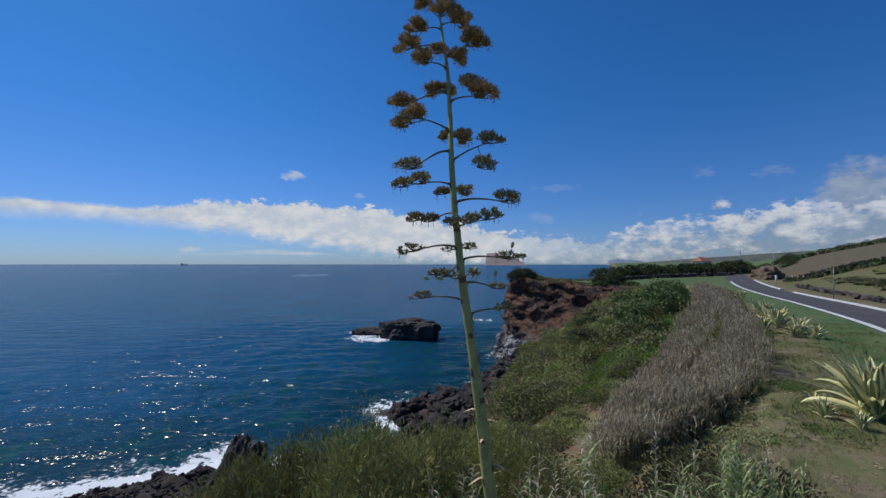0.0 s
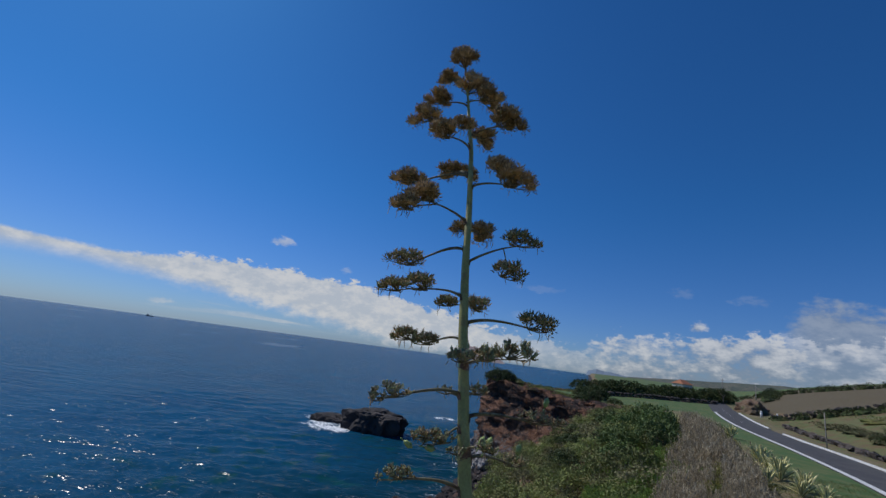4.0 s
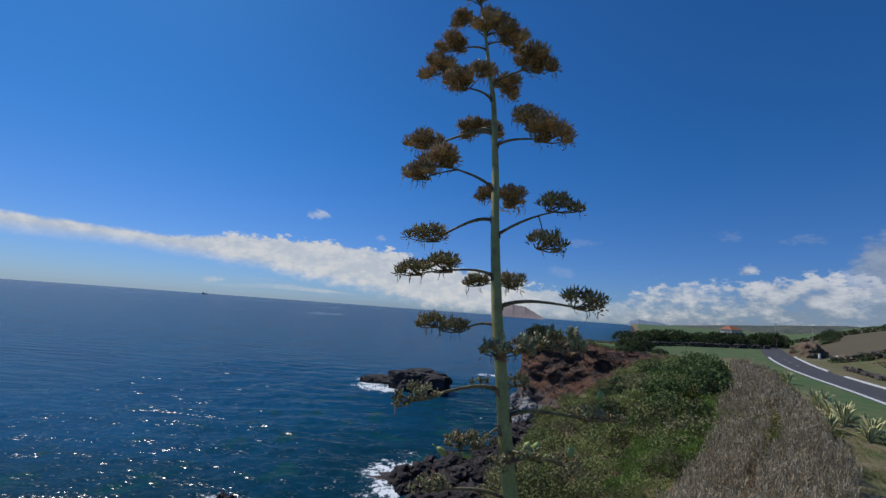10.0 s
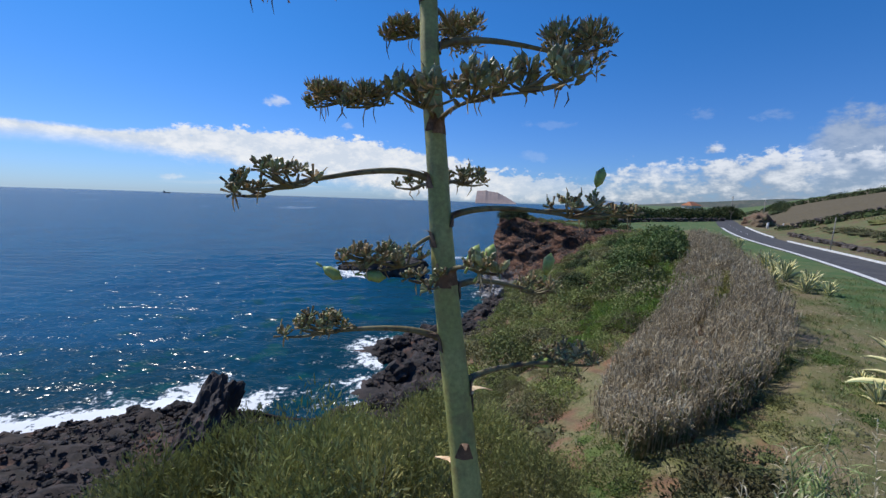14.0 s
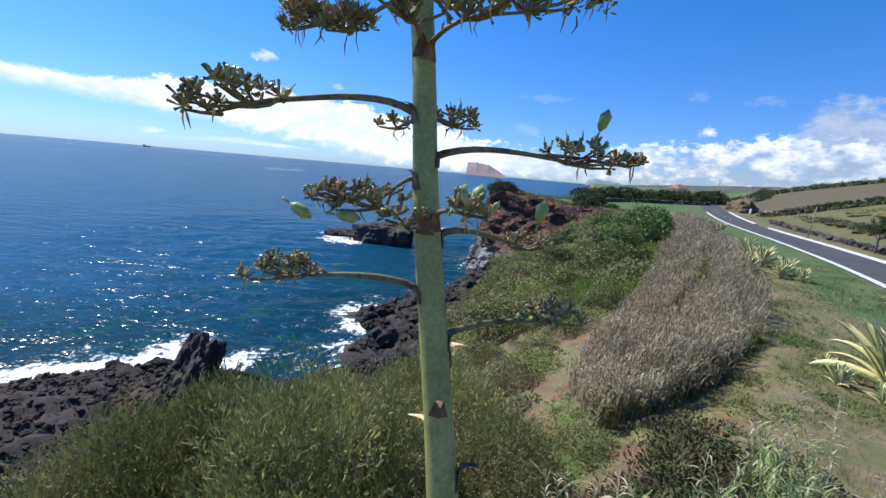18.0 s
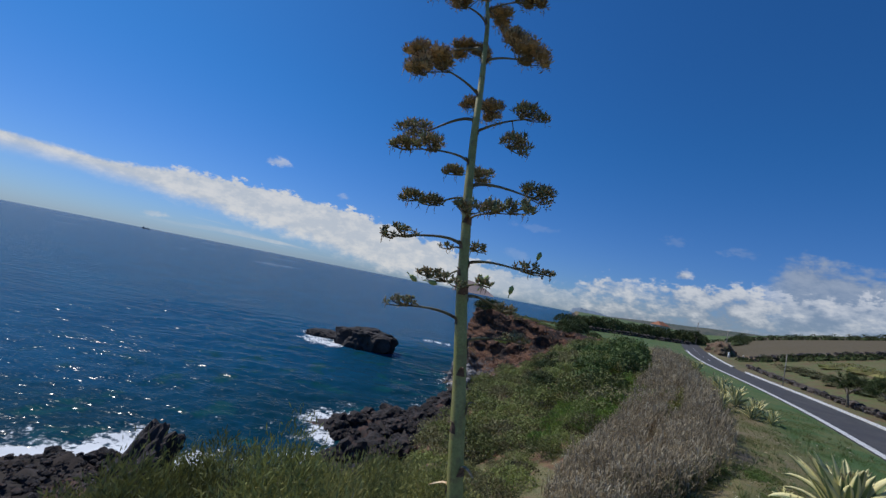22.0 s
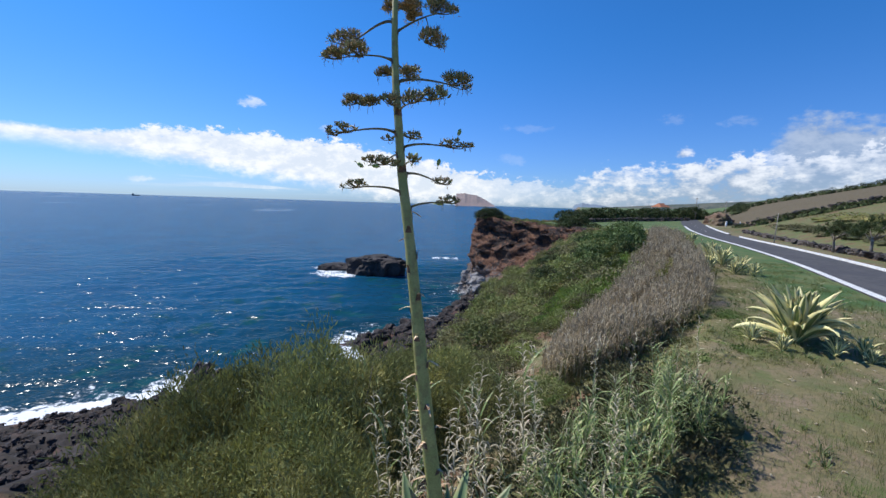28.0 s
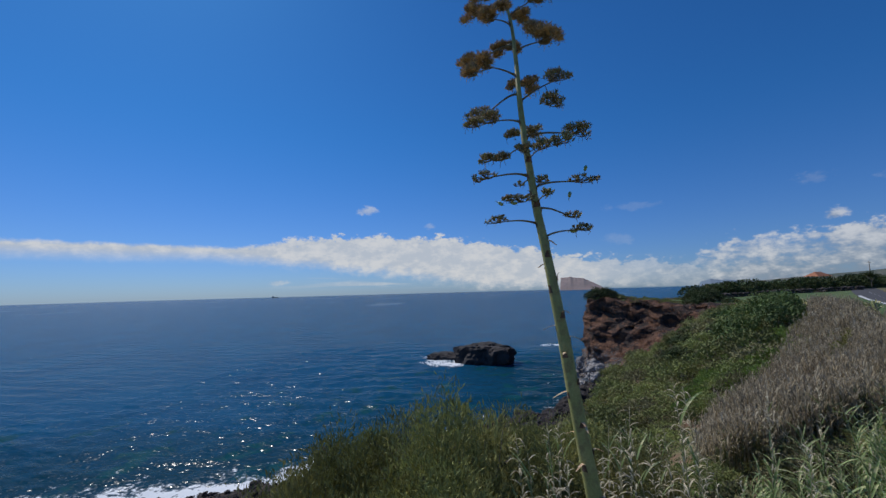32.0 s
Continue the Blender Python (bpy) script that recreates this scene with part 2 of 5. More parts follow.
shore_x = curve([(-300, -90), (-40, -75), (20, -62), (27, -47), (30.8, -38.5), (33, -35), (35, -27), (36, -18), (38.6, -9.5), (44, -9.5), (48.7, -7), (52.7, -10.8), (55.8, -12.4), (58.5, -9.5), (61, -5.3), (64.4, -1.7), (74, 2.8), (82, 6.5), (92, 5.5), (104, 6.5), (114, 14), (126, 30), (160, 46), (400, 124), (1200, 390), (4000, 1290)])
foot_x = curve([(-300, -50), (-40, -34), (4, -25), (10, -20), (14, -15), (20, -9.5), (30, -4.5), (40, -1.5), (50, 1), (60, 4), (67, 7), (76, 9.5), (84, 9), (92, 7), (104, 8.5), (114, 17), (126, 34), (160, 50), (400, 130), (1200, 400), (4000, 1310)])
rim_x = curve([(-300, -10), (-40, -6), (-10, 0), (0, 2.5), (8, 8), (16, 13), (30, 20), (45, 25), (60, 29), (72, 31), (80, 27), (87, 17), (92, 10), (96, 8.5), (104, 10.5), (114, 20), (126, 37), (160, 53), (400, 136), (1200, 410), (4000, 1330)])
road_x = curve([(-300, -150), (-40, -8), (0, 16.5), (18, 26.3), (30, 32.8), (45, 39.6), (60, 45.6), (80, 54.5), (100, 65), (130, 82), (200, 122), (400, 200), (1200, 560), (4000, 1400)])
ROAD_Z = 17.2


def plateau(x, y):
    side = (x - road_x(y)) * 0.87
    z = ROAD_Z + 0.012 * np.clip(y - 70, 0, 300)
    hill = np.clip(side - 9, 0, None)
    z = z + 30.0 * (1 - np.exp(-hill / 75.0)) * np.clip((y + 20) / 80, 0.2, 1) * np.clip((360 - y) / 150, 0.12, 1)
    z = z + 1.8 * np.exp(-((x - 13) ** 2 / 90 + (y - 97) ** 2 / 110))            # rounded top of the headland
    left = np.clip(-side - 6, 0, 40)
    return z - 0.03 * left + 0.25 * np.sin(x * 0.13 + 1) * np.sin(y * 0.11) * np.clip(np.abs(side) / 8 - 0.6, 0, 1)


def height(x, y):
    """The lie of the land without its roughness."""
    s, f, r = shore_x(y), foot_x(y), rim_x(y)
    sea = -0.15 * np.clip(s - x, 0, 30)
    flat = 2.2 * np.clip((x - s) / np.maximum(f - s, 0.1), 0, 1) ** 0.6
    t = np.clip((x - f) / np.maximum(r - f, 0.1), 0, 1)
    top = plateau(np.maximum(x, r), y)
    slope = 2.2 + (top - 2.2) * (0.55 * t + 0.45 * (1 - (1 - t) ** 2.2))
    inlet = np.clip(1.6 - np.hypot((x + 14.8) / 4.6, (y - 33.2) / 4.0), 0, 1)      # small cove behind the spur
    flat = flat * (1 - inlet) - 0.9 * inlet
    return np.where(x < s, sea, np.where(x < f, flat, np.where(x < r, slope, top)))


def part(name, bm, material, parent=None, label="", smooth=False):
    me = bpy.data.meshes.new(name)
    bm.to_mesh(me)
    bm.free()
    return part_mesh(name, me, material, parent, label, smooth)


def part_mesh(name, me, material, parent=None, label="", smooth=False):
    for m in material if isinstance(material, (list, tuple)) else [material]:
        me.materials.append(m)
    if smooth:
        me.polygons.foreach_set("use_smooth", [True] * len(me.polygons))
    ob = new(name, me)
    if parent is not None:
        ob.parent = parent
    return tagged(ob, label)


def grid_mesh(name, X, Y, Z):
    n, m = X.shape
    me = bpy.data.meshes.new(name)
    idx = np.arange(n * m).reshape(n, m)
    quads = np.stack([idx[:-1, :-1], idx[:-1, 1:], idx[1:, 1:], idx[1:, :-1]], -1).reshape(-1, 4)
    me.from_pydata(np.stack([X, Y, Z], -1).reshape(-1, 3).tolist(), [], quads.tolist())
    return me



class Acc:
    """Gathers many small pieces into one mesh."""

    def __init__(self):
        self.v, self.f, self.m = [], [], []

    def add(self, verts, faces, mi=0):
        o = len(self.v)
        self.v.extend(verts)
        self.f.extend([tuple(i + o for i in f) for f in faces])
        self.m.extend([mi] * len(faces))

    def tube(self, pts, radii, n=6, mi=0, cap=True):
        pts = [Vector(p) for p in pts]
        up = Vector((0.13, 0.31, 0.94))
        rows, verts, faces = [], [], []
        for i, p in enumerate(pts):
            d = (pts[min(i + 1, len(pts) - 1)] - pts[max(i - 1, 0)]).normalized()
            a = d.cross(up)
            if a.length < 0.05:
                a = d.cross(Vector((1, 0, 0)))
            a.normalize()
            b = d.cross(a)
            rows.append(len(verts))
            for k in range(n):
                w = 2 * math.pi * k / n
                verts.append(tuple(p + (a * math.cos(w) + b * math.sin(w)) * radii[i]))
        for r0, r1 in zip(rows, rows[1:]):
            for k in range(n):
                j = (k + 1) % n
                faces.append((r0 + k, r0 + j, r1 + j, r1 + k))
        if cap:
            faces.append(tuple(range(rows[0] + n - 1, rows[0] - 1, -1)))
            faces.append(tuple(range(rows[-1], rows[-1] + n)))
        self.add(verts, faces, mi)

    def spindle(self, base, way, length, width, n=5, mi=0, fat=0.45):
        """A pod or bud: pointed at both ends."""
        way = Vector(way).normalized()
        base = Vector(base)
        a = way.orthogonal().normalized()
        b = way.cross(a)
        verts = [tuple(base)]
        for s, w in ((fat * 0.55, 0.85), (fat + 0.2, 1.0)):
            for k in range(n):
                t = 2 * math.pi * k / n + s
                verts.append(tuple(base + way * (length * s) + (a * math.cos(t) + b * math.sin(t)) * (width * 0.5 * w)))
        verts.append(tuple(base + way * length))
        faces = [(0, 1 + (k + 1) % n, 1 + k) for k in range(n)]
        faces += [(1 + k, 1 + (k + 1) % n, 1 + n + (k + 1) % n, 1 + n + k) for k in range(n)]
        faces += [(1 + n + k, 1 + n + (k + 1) % n, 2 * n + 1) for k in range(n)]
        self.add(verts, faces, mi)

    def blade(self, base, way, side, length, width, bend=0.0, segs=3, mi=0, fold=0.0):
        """A leaf that tapers to its tip and bends towards the ground."""
        base, way, side = Vector(base), Vector(way).normalized(), Vector(side).normalized()
        verts, faces, p, d = [], [], base, way.copy()
        for i in range(segs + 1):
            t = i / segs
            w = width * 0.5 * (0.55 + 1.6 * t) * (1 - t) ** 0.8 if t < 1 else 0.0
            w = max(w, width * 0.02)
            verts.append(tuple(p - side * w))
            if fold:
                verts.append(tuple(p + d.cross(side).normalized() * (-fold * w)))
            verts.append(tuple(p + side * w))
            p = p + d * (length / segs)
            d = (d + Vector((0, 0, -bend / segs))).normalized()
        k = 3 if fold else 2
        for i in range(segs):
            for j in range(k - 1):
                o = i * k + j
                faces.append((o, o + 1, o + 1 + k, o + k))
        self.add(verts, faces, mi)

    def mesh(self, name, smooth=False):
        me = bpy.data.meshes.new(name)
        me.from_pydata(self.v, [], self.f)
        if any(self.m):
            me.polygons.foreach_set("material_index", self.m)
        if smooth:
            me.polygons.foreach_set("use_smooth", [True] * len(me.polygons))
        return me


def bez(a, b, c, d, n):
    return [a * (1 - t) ** 3 + b * 3 * t * (1 - t) ** 2 + c * 3 * t * t * (1 - t) + d * t**3 for t in np.linspace(0, 1, n)]


def lie(x, y):
    return float(height(np.array(float(x)), np.array(float(y))))

# ground: one sheet from the sea bed over lava shelf, slope and plateau to the hills
def ground_material():
    m, nt, b = mat("coast_ground", 0.9)
    at = nt.nodes.new("ShaderNodeAttribute")
    at.attribute_name = "zone"
    sepc = nt.nodes.new("ShaderNodeSeparateColor")
    nt.links.new(at.outputs["Color"], sepc.inputs[0])
    lava, grass, field = sepc.outputs[0], sepc.outputs[1], sepc.outputs[2]
    big, midn, fine = tex(nt, 0.25, 4), tex(nt, 1.3, 5, 0.6), tex(nt, 9.0, 6, 0.65)
    jit = mathn(nt, "MULTIPLY", mathn(nt, "SUBTRACT", midn, 0.5), 0.9)
    soil = mixc(nt, mapr(nt, midn, 0.4, 0.62), (0.15, 0.09, 0.05), (0.22, 0.115, 0.06))
    litter = mixc(nt, mapr(nt, fine, 0.4, 0.6), (0.10, 0.11, 0.035), (0.20, 0.17, 0.08))
    slope = mixc(nt, mapr(nt, tex(nt, 0.6, 5), 0.44, 0.58), litter, soil)
    turf = mixc(nt, mapr(nt, midn, 0.40, 0.58), (0.115, 0.135, 0.038), (0.19, 0.16, 0.068))
    turf = mixc(nt, mapr(nt, tex(nt, 0.35, 6, 0.62), 0.47, 0.60), turf, (0.235, 0.175, 0.105))
    turf = mixc(nt, mathn(nt, "MULTIPLY", mapr(nt, fine, 0.44, 0.62), 0.8), turf, (0.13, 0.12, 0.05))
    rock = mixc(nt, mapr(nt, midn, 0.35, 0.65), (0.018, 0.016, 0.016), (0.048, 0.036, 0.033))
    rock = mixc(nt, mapr(nt, big, 0.56, 0.66), rock, (0.085, 0.043, 0.032))
    plough = mixc(nt, mapr(nt, midn, 0.35, 0.65), (0.095, 0.074, 0.037), (0.125, 0.098, 0.048))
    col = mixc(nt, mapr(nt, mathn(nt, "ADD", grass, jit), 0.35, 0.65), slope, turf)
    meadow = mixc(nt, mapr(nt, tex(nt, 0.5, 5, 0.6), 0.42, 0.6), (0.06, 0.118, 0.028), (0.115, 0.14, 0.042))
    col = mixc(nt, mapr(nt, mathn(nt, "ADD", at.outputs["Alpha"], mathn(nt, "MULTIPLY", jit, 0.8)), 0.35, 0.7), col, meadow)
    col = mixc(nt, mapr(nt, mathn(nt, "ADD", field, mathn(nt, "MULTIPLY", jit, 0.2)), 0.45, 0.55), col, plough)
    col = mixc(nt, mapr(nt, mathn(nt, "ADD", lava, mathn(nt, "MULTIPLY", jit, 0.6)), 0.42, 0.58), col, rock)
    nt.links.new(col, b.inputs["Base Color"])
    bump(nt, b, mathn(nt, "ADD", fine, mathn(nt, "MULTIPLY", midn, 2.0)), 0.55, 0.08)
    return m


def cliff_material():
    m, nt, b = mat("red_cliff", 0.92)
    a, c, d = tex(nt, 0.35, 5, 0.6), tex(nt, 1.4, 6, 0.65), tex(nt, 7, 6, 0.7)
    col = mixc(nt, mapr(nt, a, 0.42, 0.58), (0.05, 0.034, 0.028), (0.17, 0.08, 0.045))
    col = mixc(nt, mapr(nt, c, 0.50, 0.66), col, (0.29, 0.135, 0.07))
    col = mixc(nt, mapr(nt, d, 0.52, 0.68), col, (0.05, 0.036, 0.032))
    sp = nt.nodes.new("ShaderNodeSeparateXYZ")
    nt.links.new(nt.nodes.new("ShaderNodeTexCoord").outputs["Object"], sp.inputs[0])
    low = mathn(nt, "ADD", sp.outputs[2], mathn(nt, "MULTIPLY", mathn(nt, "SUBTRACT", c, 0.5), 14.0))
    col = mixc(nt, mathn(nt, "MULTIPLY", mapr(nt, low, 7.5, 4.0), 0.85), col, mixc(nt, mapr(nt, d, 0.4, 0.6), (0.36, 0.33, 0.31), (0.16, 0.14, 0.13)))
    nt.links.new(col, b.inputs["Base Color"])
    bump(nt, b, mathn(nt, "ADD", c, d), 0.9, 0.45)
    return m


ys = np.unique(np.concatenate([np.linspace(-300, -30, 14), np.arange(-30, 30, 0.5), np.arange(30, 72, 0.7), np.arange(72, 100, 0.45), np.linspace(100, 200, 40), np.geomspace(200, 4000, 34)]))
us = np.concatenate([np.linspace(-1, 0, 5), np.linspace(0, 1, 60)[1:], 1 + np.linspace(0, 1, 70)[1:], 2 + np.linspace(0, 1, 60)[1:] ** 2.3])
Y, U = np.meshgrid(ys, us, indexing="ij")
S, F, R = shore_x(Y), foot_x(Y), rim_x(Y)
X = np.where(U < 0, S + 60 * U, np.where(U < 1, S + U * (F - S), np.where(U < 2, F + (U - 1) * (R - F), R + (U - 2) * 900)))
Z = height(X, Y)
lava = np.clip(1 - (U - 1.0) / 0.06, 0, 1) * (U > -0.5)
lava_tone = lava * (1 - 0.62 * np.exp(-(((X + 24.5) / 4.5) ** 2 + ((Y - 19.5) / 3.5) ** 2)))       # bare red soil on the shelf
cliffy = np.clip((Y - 74) / 6, 0, 1) * np.clip((128 - Y) / 10, 0, 1) * (U > 0.3) * np.clip((2.016 - U) / 0.008, 0, 1)
for i in range(X.shape[0]):
    for j in range(X.shape[1]):
        x, y = X[i, j], Y[i, j]
        if y > 130 or y < -40 or U[i, j] > 2.35:
            continue
        n1 = noise.fractal((x * 0.5, y * 0.5, 0), 0.7, 2.1, 5)
        if lava[i, j] > 0:
            n0 = noise.noise((x * 0.16, y * 0.16, 4))
            Z[i, j] += lava[i, j] * (0.85 * n1 + 0.9 * abs(n0) + 0.28 * abs(noise.noise((x * 1.9, y * 1.9, 7)))) * np.clip((U[i, j] + 0.25) * 3, 0, 1)
        elif U[i, j] < 2:
            Z[i, j] += 0.35 * n1 * np.clip((2.0 - U[i, j]) * 6, 0.15, 1)
        else:
            Z[i, j] += 0.05 * n1
        if cliffy[i, j] > 0:
            k = cliffy[i, j]
            big = noise.fractal((x * 0.16, y * 0.16, Z[i, j] * 0.16), 0.8, 2.0, 6)
            X[i, j] += k * (2.2 * big + 0.7 * abs(noise.noise((x * 0.7, y * 0.7, Z[i, j] * 0.5))))
            X[i, j] += k * (1.3 * abs(noise.noise((x * 0.8 + 4, y * 0.8, Z[i, j] * 0.22))) + 0.5 * noise.fractal((x * 1.6, y * 1.6, Z[i, j] * 1.3), 0.6, 2.1, 4))
            Y[i, j] += k * 2.0 * noise.fractal((x * 0.2 + 9, y * 0.2, Z[i, j] * 0.22), 0.8, 2.0, 5)
            Z[i, j] += k * 1.1 * noise.fractal((x * 0.3, y * 0.3, 3.0), 0.7, 2.0, 5) * (U[i, j] > 1.6)
side = (X - road_x(Y)) * 0.87
grassy = np.clip((U - 1.9) / 0.12, 0, 1) * (1 - 0.75 * np.clip((side - 3) / 2, 0, 1) * (Y < 112))
tilled = np.clip((Y - (91 - 0.88 * (X - 72))) / 3, 0, 1) * np.clip((side - 9) / 2, 0, 1) * np.clip((232 - Y - 0.4 * (X - 100)) / 30, 0, 1) * np.clip((190 - X) / 8, 0, 1)
meadow = grassy * (Y > 150) + grassy * np.maximum(np.clip((side + 9.5) / 4, 0, 1) * np.clip((Y - 11) / 7, 0, 1), np.clip((Y - 84) / 6, 0, 1)) * (side < 0) * (Y <= 150) + np.clip((side - 3) / 2, 0, 1) * np.clip((62 - side) / 12, 0, 1) * (1 - tilled) * (Y < 110) * 0.5
me = grid_mesh("ground", X, Y, Z)
at = me.color_attributes.new("zone", "FLOAT_COLOR", "POINT")
at.data.foreach_set("color", np.stack([lava_tone, grassy, tilled, meadow], -1).reshape(-1).tolist())
K = (cliffy[:-1, :-1] > 0.5).reshape(-1).astype(int)
ground = part_mesh("ground", me, [ground_material(), cliff_material()], None, "", True)
me.polygons.foreach_set("material_index", K.tolist())
tagged(ground, "coastal ground of dark lava, scrubby slope, dry turf and fields", "ground", "", "structure")

# sea
def sea_material():
    m, nt, b = mat("sea_water", 0.14)
    at = nt.nodes.new("ShaderNodeAttribute")
    at.attribute_name = "depth"
    sepc = nt.nodes.new("ShaderNodeSeparateColor")
    nt.links.new(at.outputs["Color"], sepc.inputs[0])
    near, surf = sepc.outputs[0], sepc.outputs[1]
    n1, n2, n3 = tex(nt, 0.05, 4), tex(nt, 0.35, 5, 0.6), tex(nt, 1.6, 6, 0.65)
    col = mixc(nt, mapr(nt, n1, 0.35, 0.65), (0.003, 0.066, 0.145), (0.004, 0.082, 0.172))
    col = mixc(nt, mapr(nt, mathn(nt, "ADD", near, mathn(nt, "MULTIPLY", mathn(nt, "SUBTRACT", n2, 0.5), 0.5)), 0.15, 0.95), col, (0.003, 0.034, 0.052))
    col = mixc(nt, mathn(nt, "MULTIPLY", mapr(nt, tex(nt, 0.16, 4, 0.6), 0.54, 0.66), mapr(nt, near, 0.1, 0.5)), col, (0.005, 0.06, 0.066))
    spray = mathn(nt, "ADD", mathn(nt, "MULTIPLY", mathn(nt, "SUBTRACT", n2, 0.5), 1.7), mathn(nt, "MULTIPLY", mathn(nt, "SUBTRACT", n3, 0.5), 1.9))
    foam = mapr(nt, mathn(nt, "ADD", surf, spray), 0.52, 0.74)
    lace = mathn(nt, "MULTIPLY", mapr(nt, mathn(nt, "ADD", mathn(nt, "MULTIPLY", surf, 0.8), mathn(nt, "MULTIPLY", spray, 0.8)), 0.30, 0.56), 0.30)
    foam = mathn(nt, "MAXIMUM", foam, lace)
    # sheen of calm slicks far out, painted into the water colour
    slick_sheen = mapr(nt, tex(nt, 0.006, 5, 0.62, "Object", (1.3, 0.42, 1.0)), 0.60, 0.68)
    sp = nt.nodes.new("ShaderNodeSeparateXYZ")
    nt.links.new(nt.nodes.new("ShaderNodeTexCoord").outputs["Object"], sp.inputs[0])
    slick_sheen = mathn(nt, "MULTIPLY", slick_sheen, mapr(nt, sp.outputs[1], 250, 600))
    tint = mixc(nt, foam, mixc(nt, mathn(nt, "MULTIPLY", slick_sheen, 0.32), col, (0.42, 0.48, 0.55)), (0.84, 0.87, 0.88))
    swell = tex(nt, 0.10, 3, 0.5, "Object", (0.8, 2.4, 1.0))
    chop = tex(nt, 0.75, 1, 0.5, "Object", (1.0, 1.6, 1.0))
    rip = tex(nt, 2.2, 0, 0.5, "Object", (1.0, 1.4, 1.0))
    h = mathn(nt, "ADD", mathn(nt, "MULTIPLY", swell, 0.6), mathn(nt, "ADD", mathn(nt, "MULTIPLY", chop, 0.135), mathn(nt, "MULTIPLY", rip, 0.042)))
    bump(nt, b, h, 1.0, 1.35)
    wave = b.inputs["Normal"].links[0].from_socket
    body, gloss, mix = nt.nodes.new("ShaderNodeBsdfDiffuse"), nt.nodes.new("ShaderNodeBsdfGlossy"), nt.nodes.new("ShaderNodeMixShader")
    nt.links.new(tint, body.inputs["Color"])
    nt.links.new(wave, gloss.inputs["Normal"])
    gloss.inputs["Roughness"].default_value = 0.18
    fres = nt.nodes.new("ShaderNodeFresnel")
    fres.inputs["IOR"].default_value = 1.33
    nt.links.new(wave, fres.inputs["Normal"])
    shine = mapr(nt, fres.outputs[0], 0.0, 1.0, 0.002, 0.40, smooth=False)
    calm = mapr(nt, foam, 0, 1, 1.0, 0.05)
    nt.links.new(mathn(nt, "MULTIPLY", shine, calm), mix.inputs[0])
    nt.links.new(body.outputs[0], mix.inputs[1])
    nt.links.new(gloss.outputs[0], mix.inputs[2])
    glint, top = nt.nodes.new("ShaderNodeBsdfGlossy"), nt.nodes.new("ShaderNodeMixShader")
    glint.inputs["Roughness"].default_value = 0.05
    nt.links.new(wave, glint.inputs["Normal"])
    nt.links.new(mathn(nt, "MULTIPLY", calm, 0.0018), top.inputs[0])
    nt.links.new(mix.outputs[0], top.inputs[1])
    nt.links.new(glint.outputs[0], top.inputs[2])
    nt.links.new(top.outputs[0], nt.nodes["Material Output"].inputs["Surface"])
    return m


sx = np.unique(np.concatenate([-np.geomspace(90, 5000, 22), np.arange(-90, -50, 1.0), np.arange(-50, 16, 0.6), np.geomspace(16, 5000, 22)]))
sy = np.unique(np.concatenate([-np.geomspace(10, 5000, 10), np.arange(-10, 24, 1.5), np.arange(24, 100, 0.6), np.arange(100, 140, 1.0), np.arange(140, 160, 1.0), np.geomspace(160, 5000, 30)]))
SY, SX = np.meshgrid(sy, sx, indexing="ij")
gap = np.clip(shore_x(SY) - SX, 0, 200)
# nearest distance over the water to the shore, also along y
reach = gap.copy()
for dy in (-16, -12, -9, -6, -4, -2, 2, 4, 6, 9, 12):
    reach = np.minimum(reach, np.hypot(np.clip(shore_x(SY + dy) - SX, 0, 200), dy))
near = np.exp(-reach / 40.0)
surf = np.exp(-reach / 3.2)
for cx, cy, rr in ((-28, 116, 9), (-34, 121, 5), (-27, 38.5, 3), (-20.5, 37, 1.6), (-13, 57, 1.0), (-1.5, 151, 1.6), (2.0, 151.5, 1.6), (5.5, 151, 1.6)):
    dd = np.hypot(SX - cx, SY - cy)
    surf = np.maximum(surf, 0.95 * np.exp(-np.clip(dd - rr, 0, None) / 2.2) * ((SX - cx) < rr * 0.4))
surf = surf * np.clip(1 - (SY - 96) / 20, 0.0, 1) + surf * (SX < -10) + surf * (np.abs(SX - 2) < 7) * (np.abs(SY - 151) < 5)
surf = surf * (1 - 0.97 * np.exp(-((SX + 15) / 7) ** 4 - ((SY - 34.0) / 6) ** 4))
surf = np.clip(surf, 0, 1) * (0.72 + 0.28 * np.clip((42 - SY) / 6, 0, 1))
WZ = 0 * SX
calm = np.clip((SX + 95) / 10, 0, 1) * np.clip((14 - SX) / 4, 0, 1) * np.clip((SY - 20) / 6, 0, 1) * np.clip((145 - SY) / 15, 0, 1)
for i, j in zip(*np.where(calm > 0)):
    x, y = SX[i, j], SY[i, j]
    WZ[i, j] = calm[i, j] * (0.30 * noise.noise((x * 0.10 + y * 0.05, y * 0.22 - x * 0.06, 1)) + 0.20 * noise.noise((x * 0.35 + y * 0.1, y * 0.6, 5)) + 0.13 * noise.noise((x * 0.9, y * 1.1, 9)))
me = grid_mesh("water", SX, SY, WZ)
at = me.color_attributes.new("depth", "FLOAT_COLOR", "POINT")
at.data.foreach_set("color", np.stack([near, surf, 0 * near, np.ones(SX.shape)], -1).reshape(-1).tolist())
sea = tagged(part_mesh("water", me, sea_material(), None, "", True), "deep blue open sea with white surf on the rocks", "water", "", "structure")

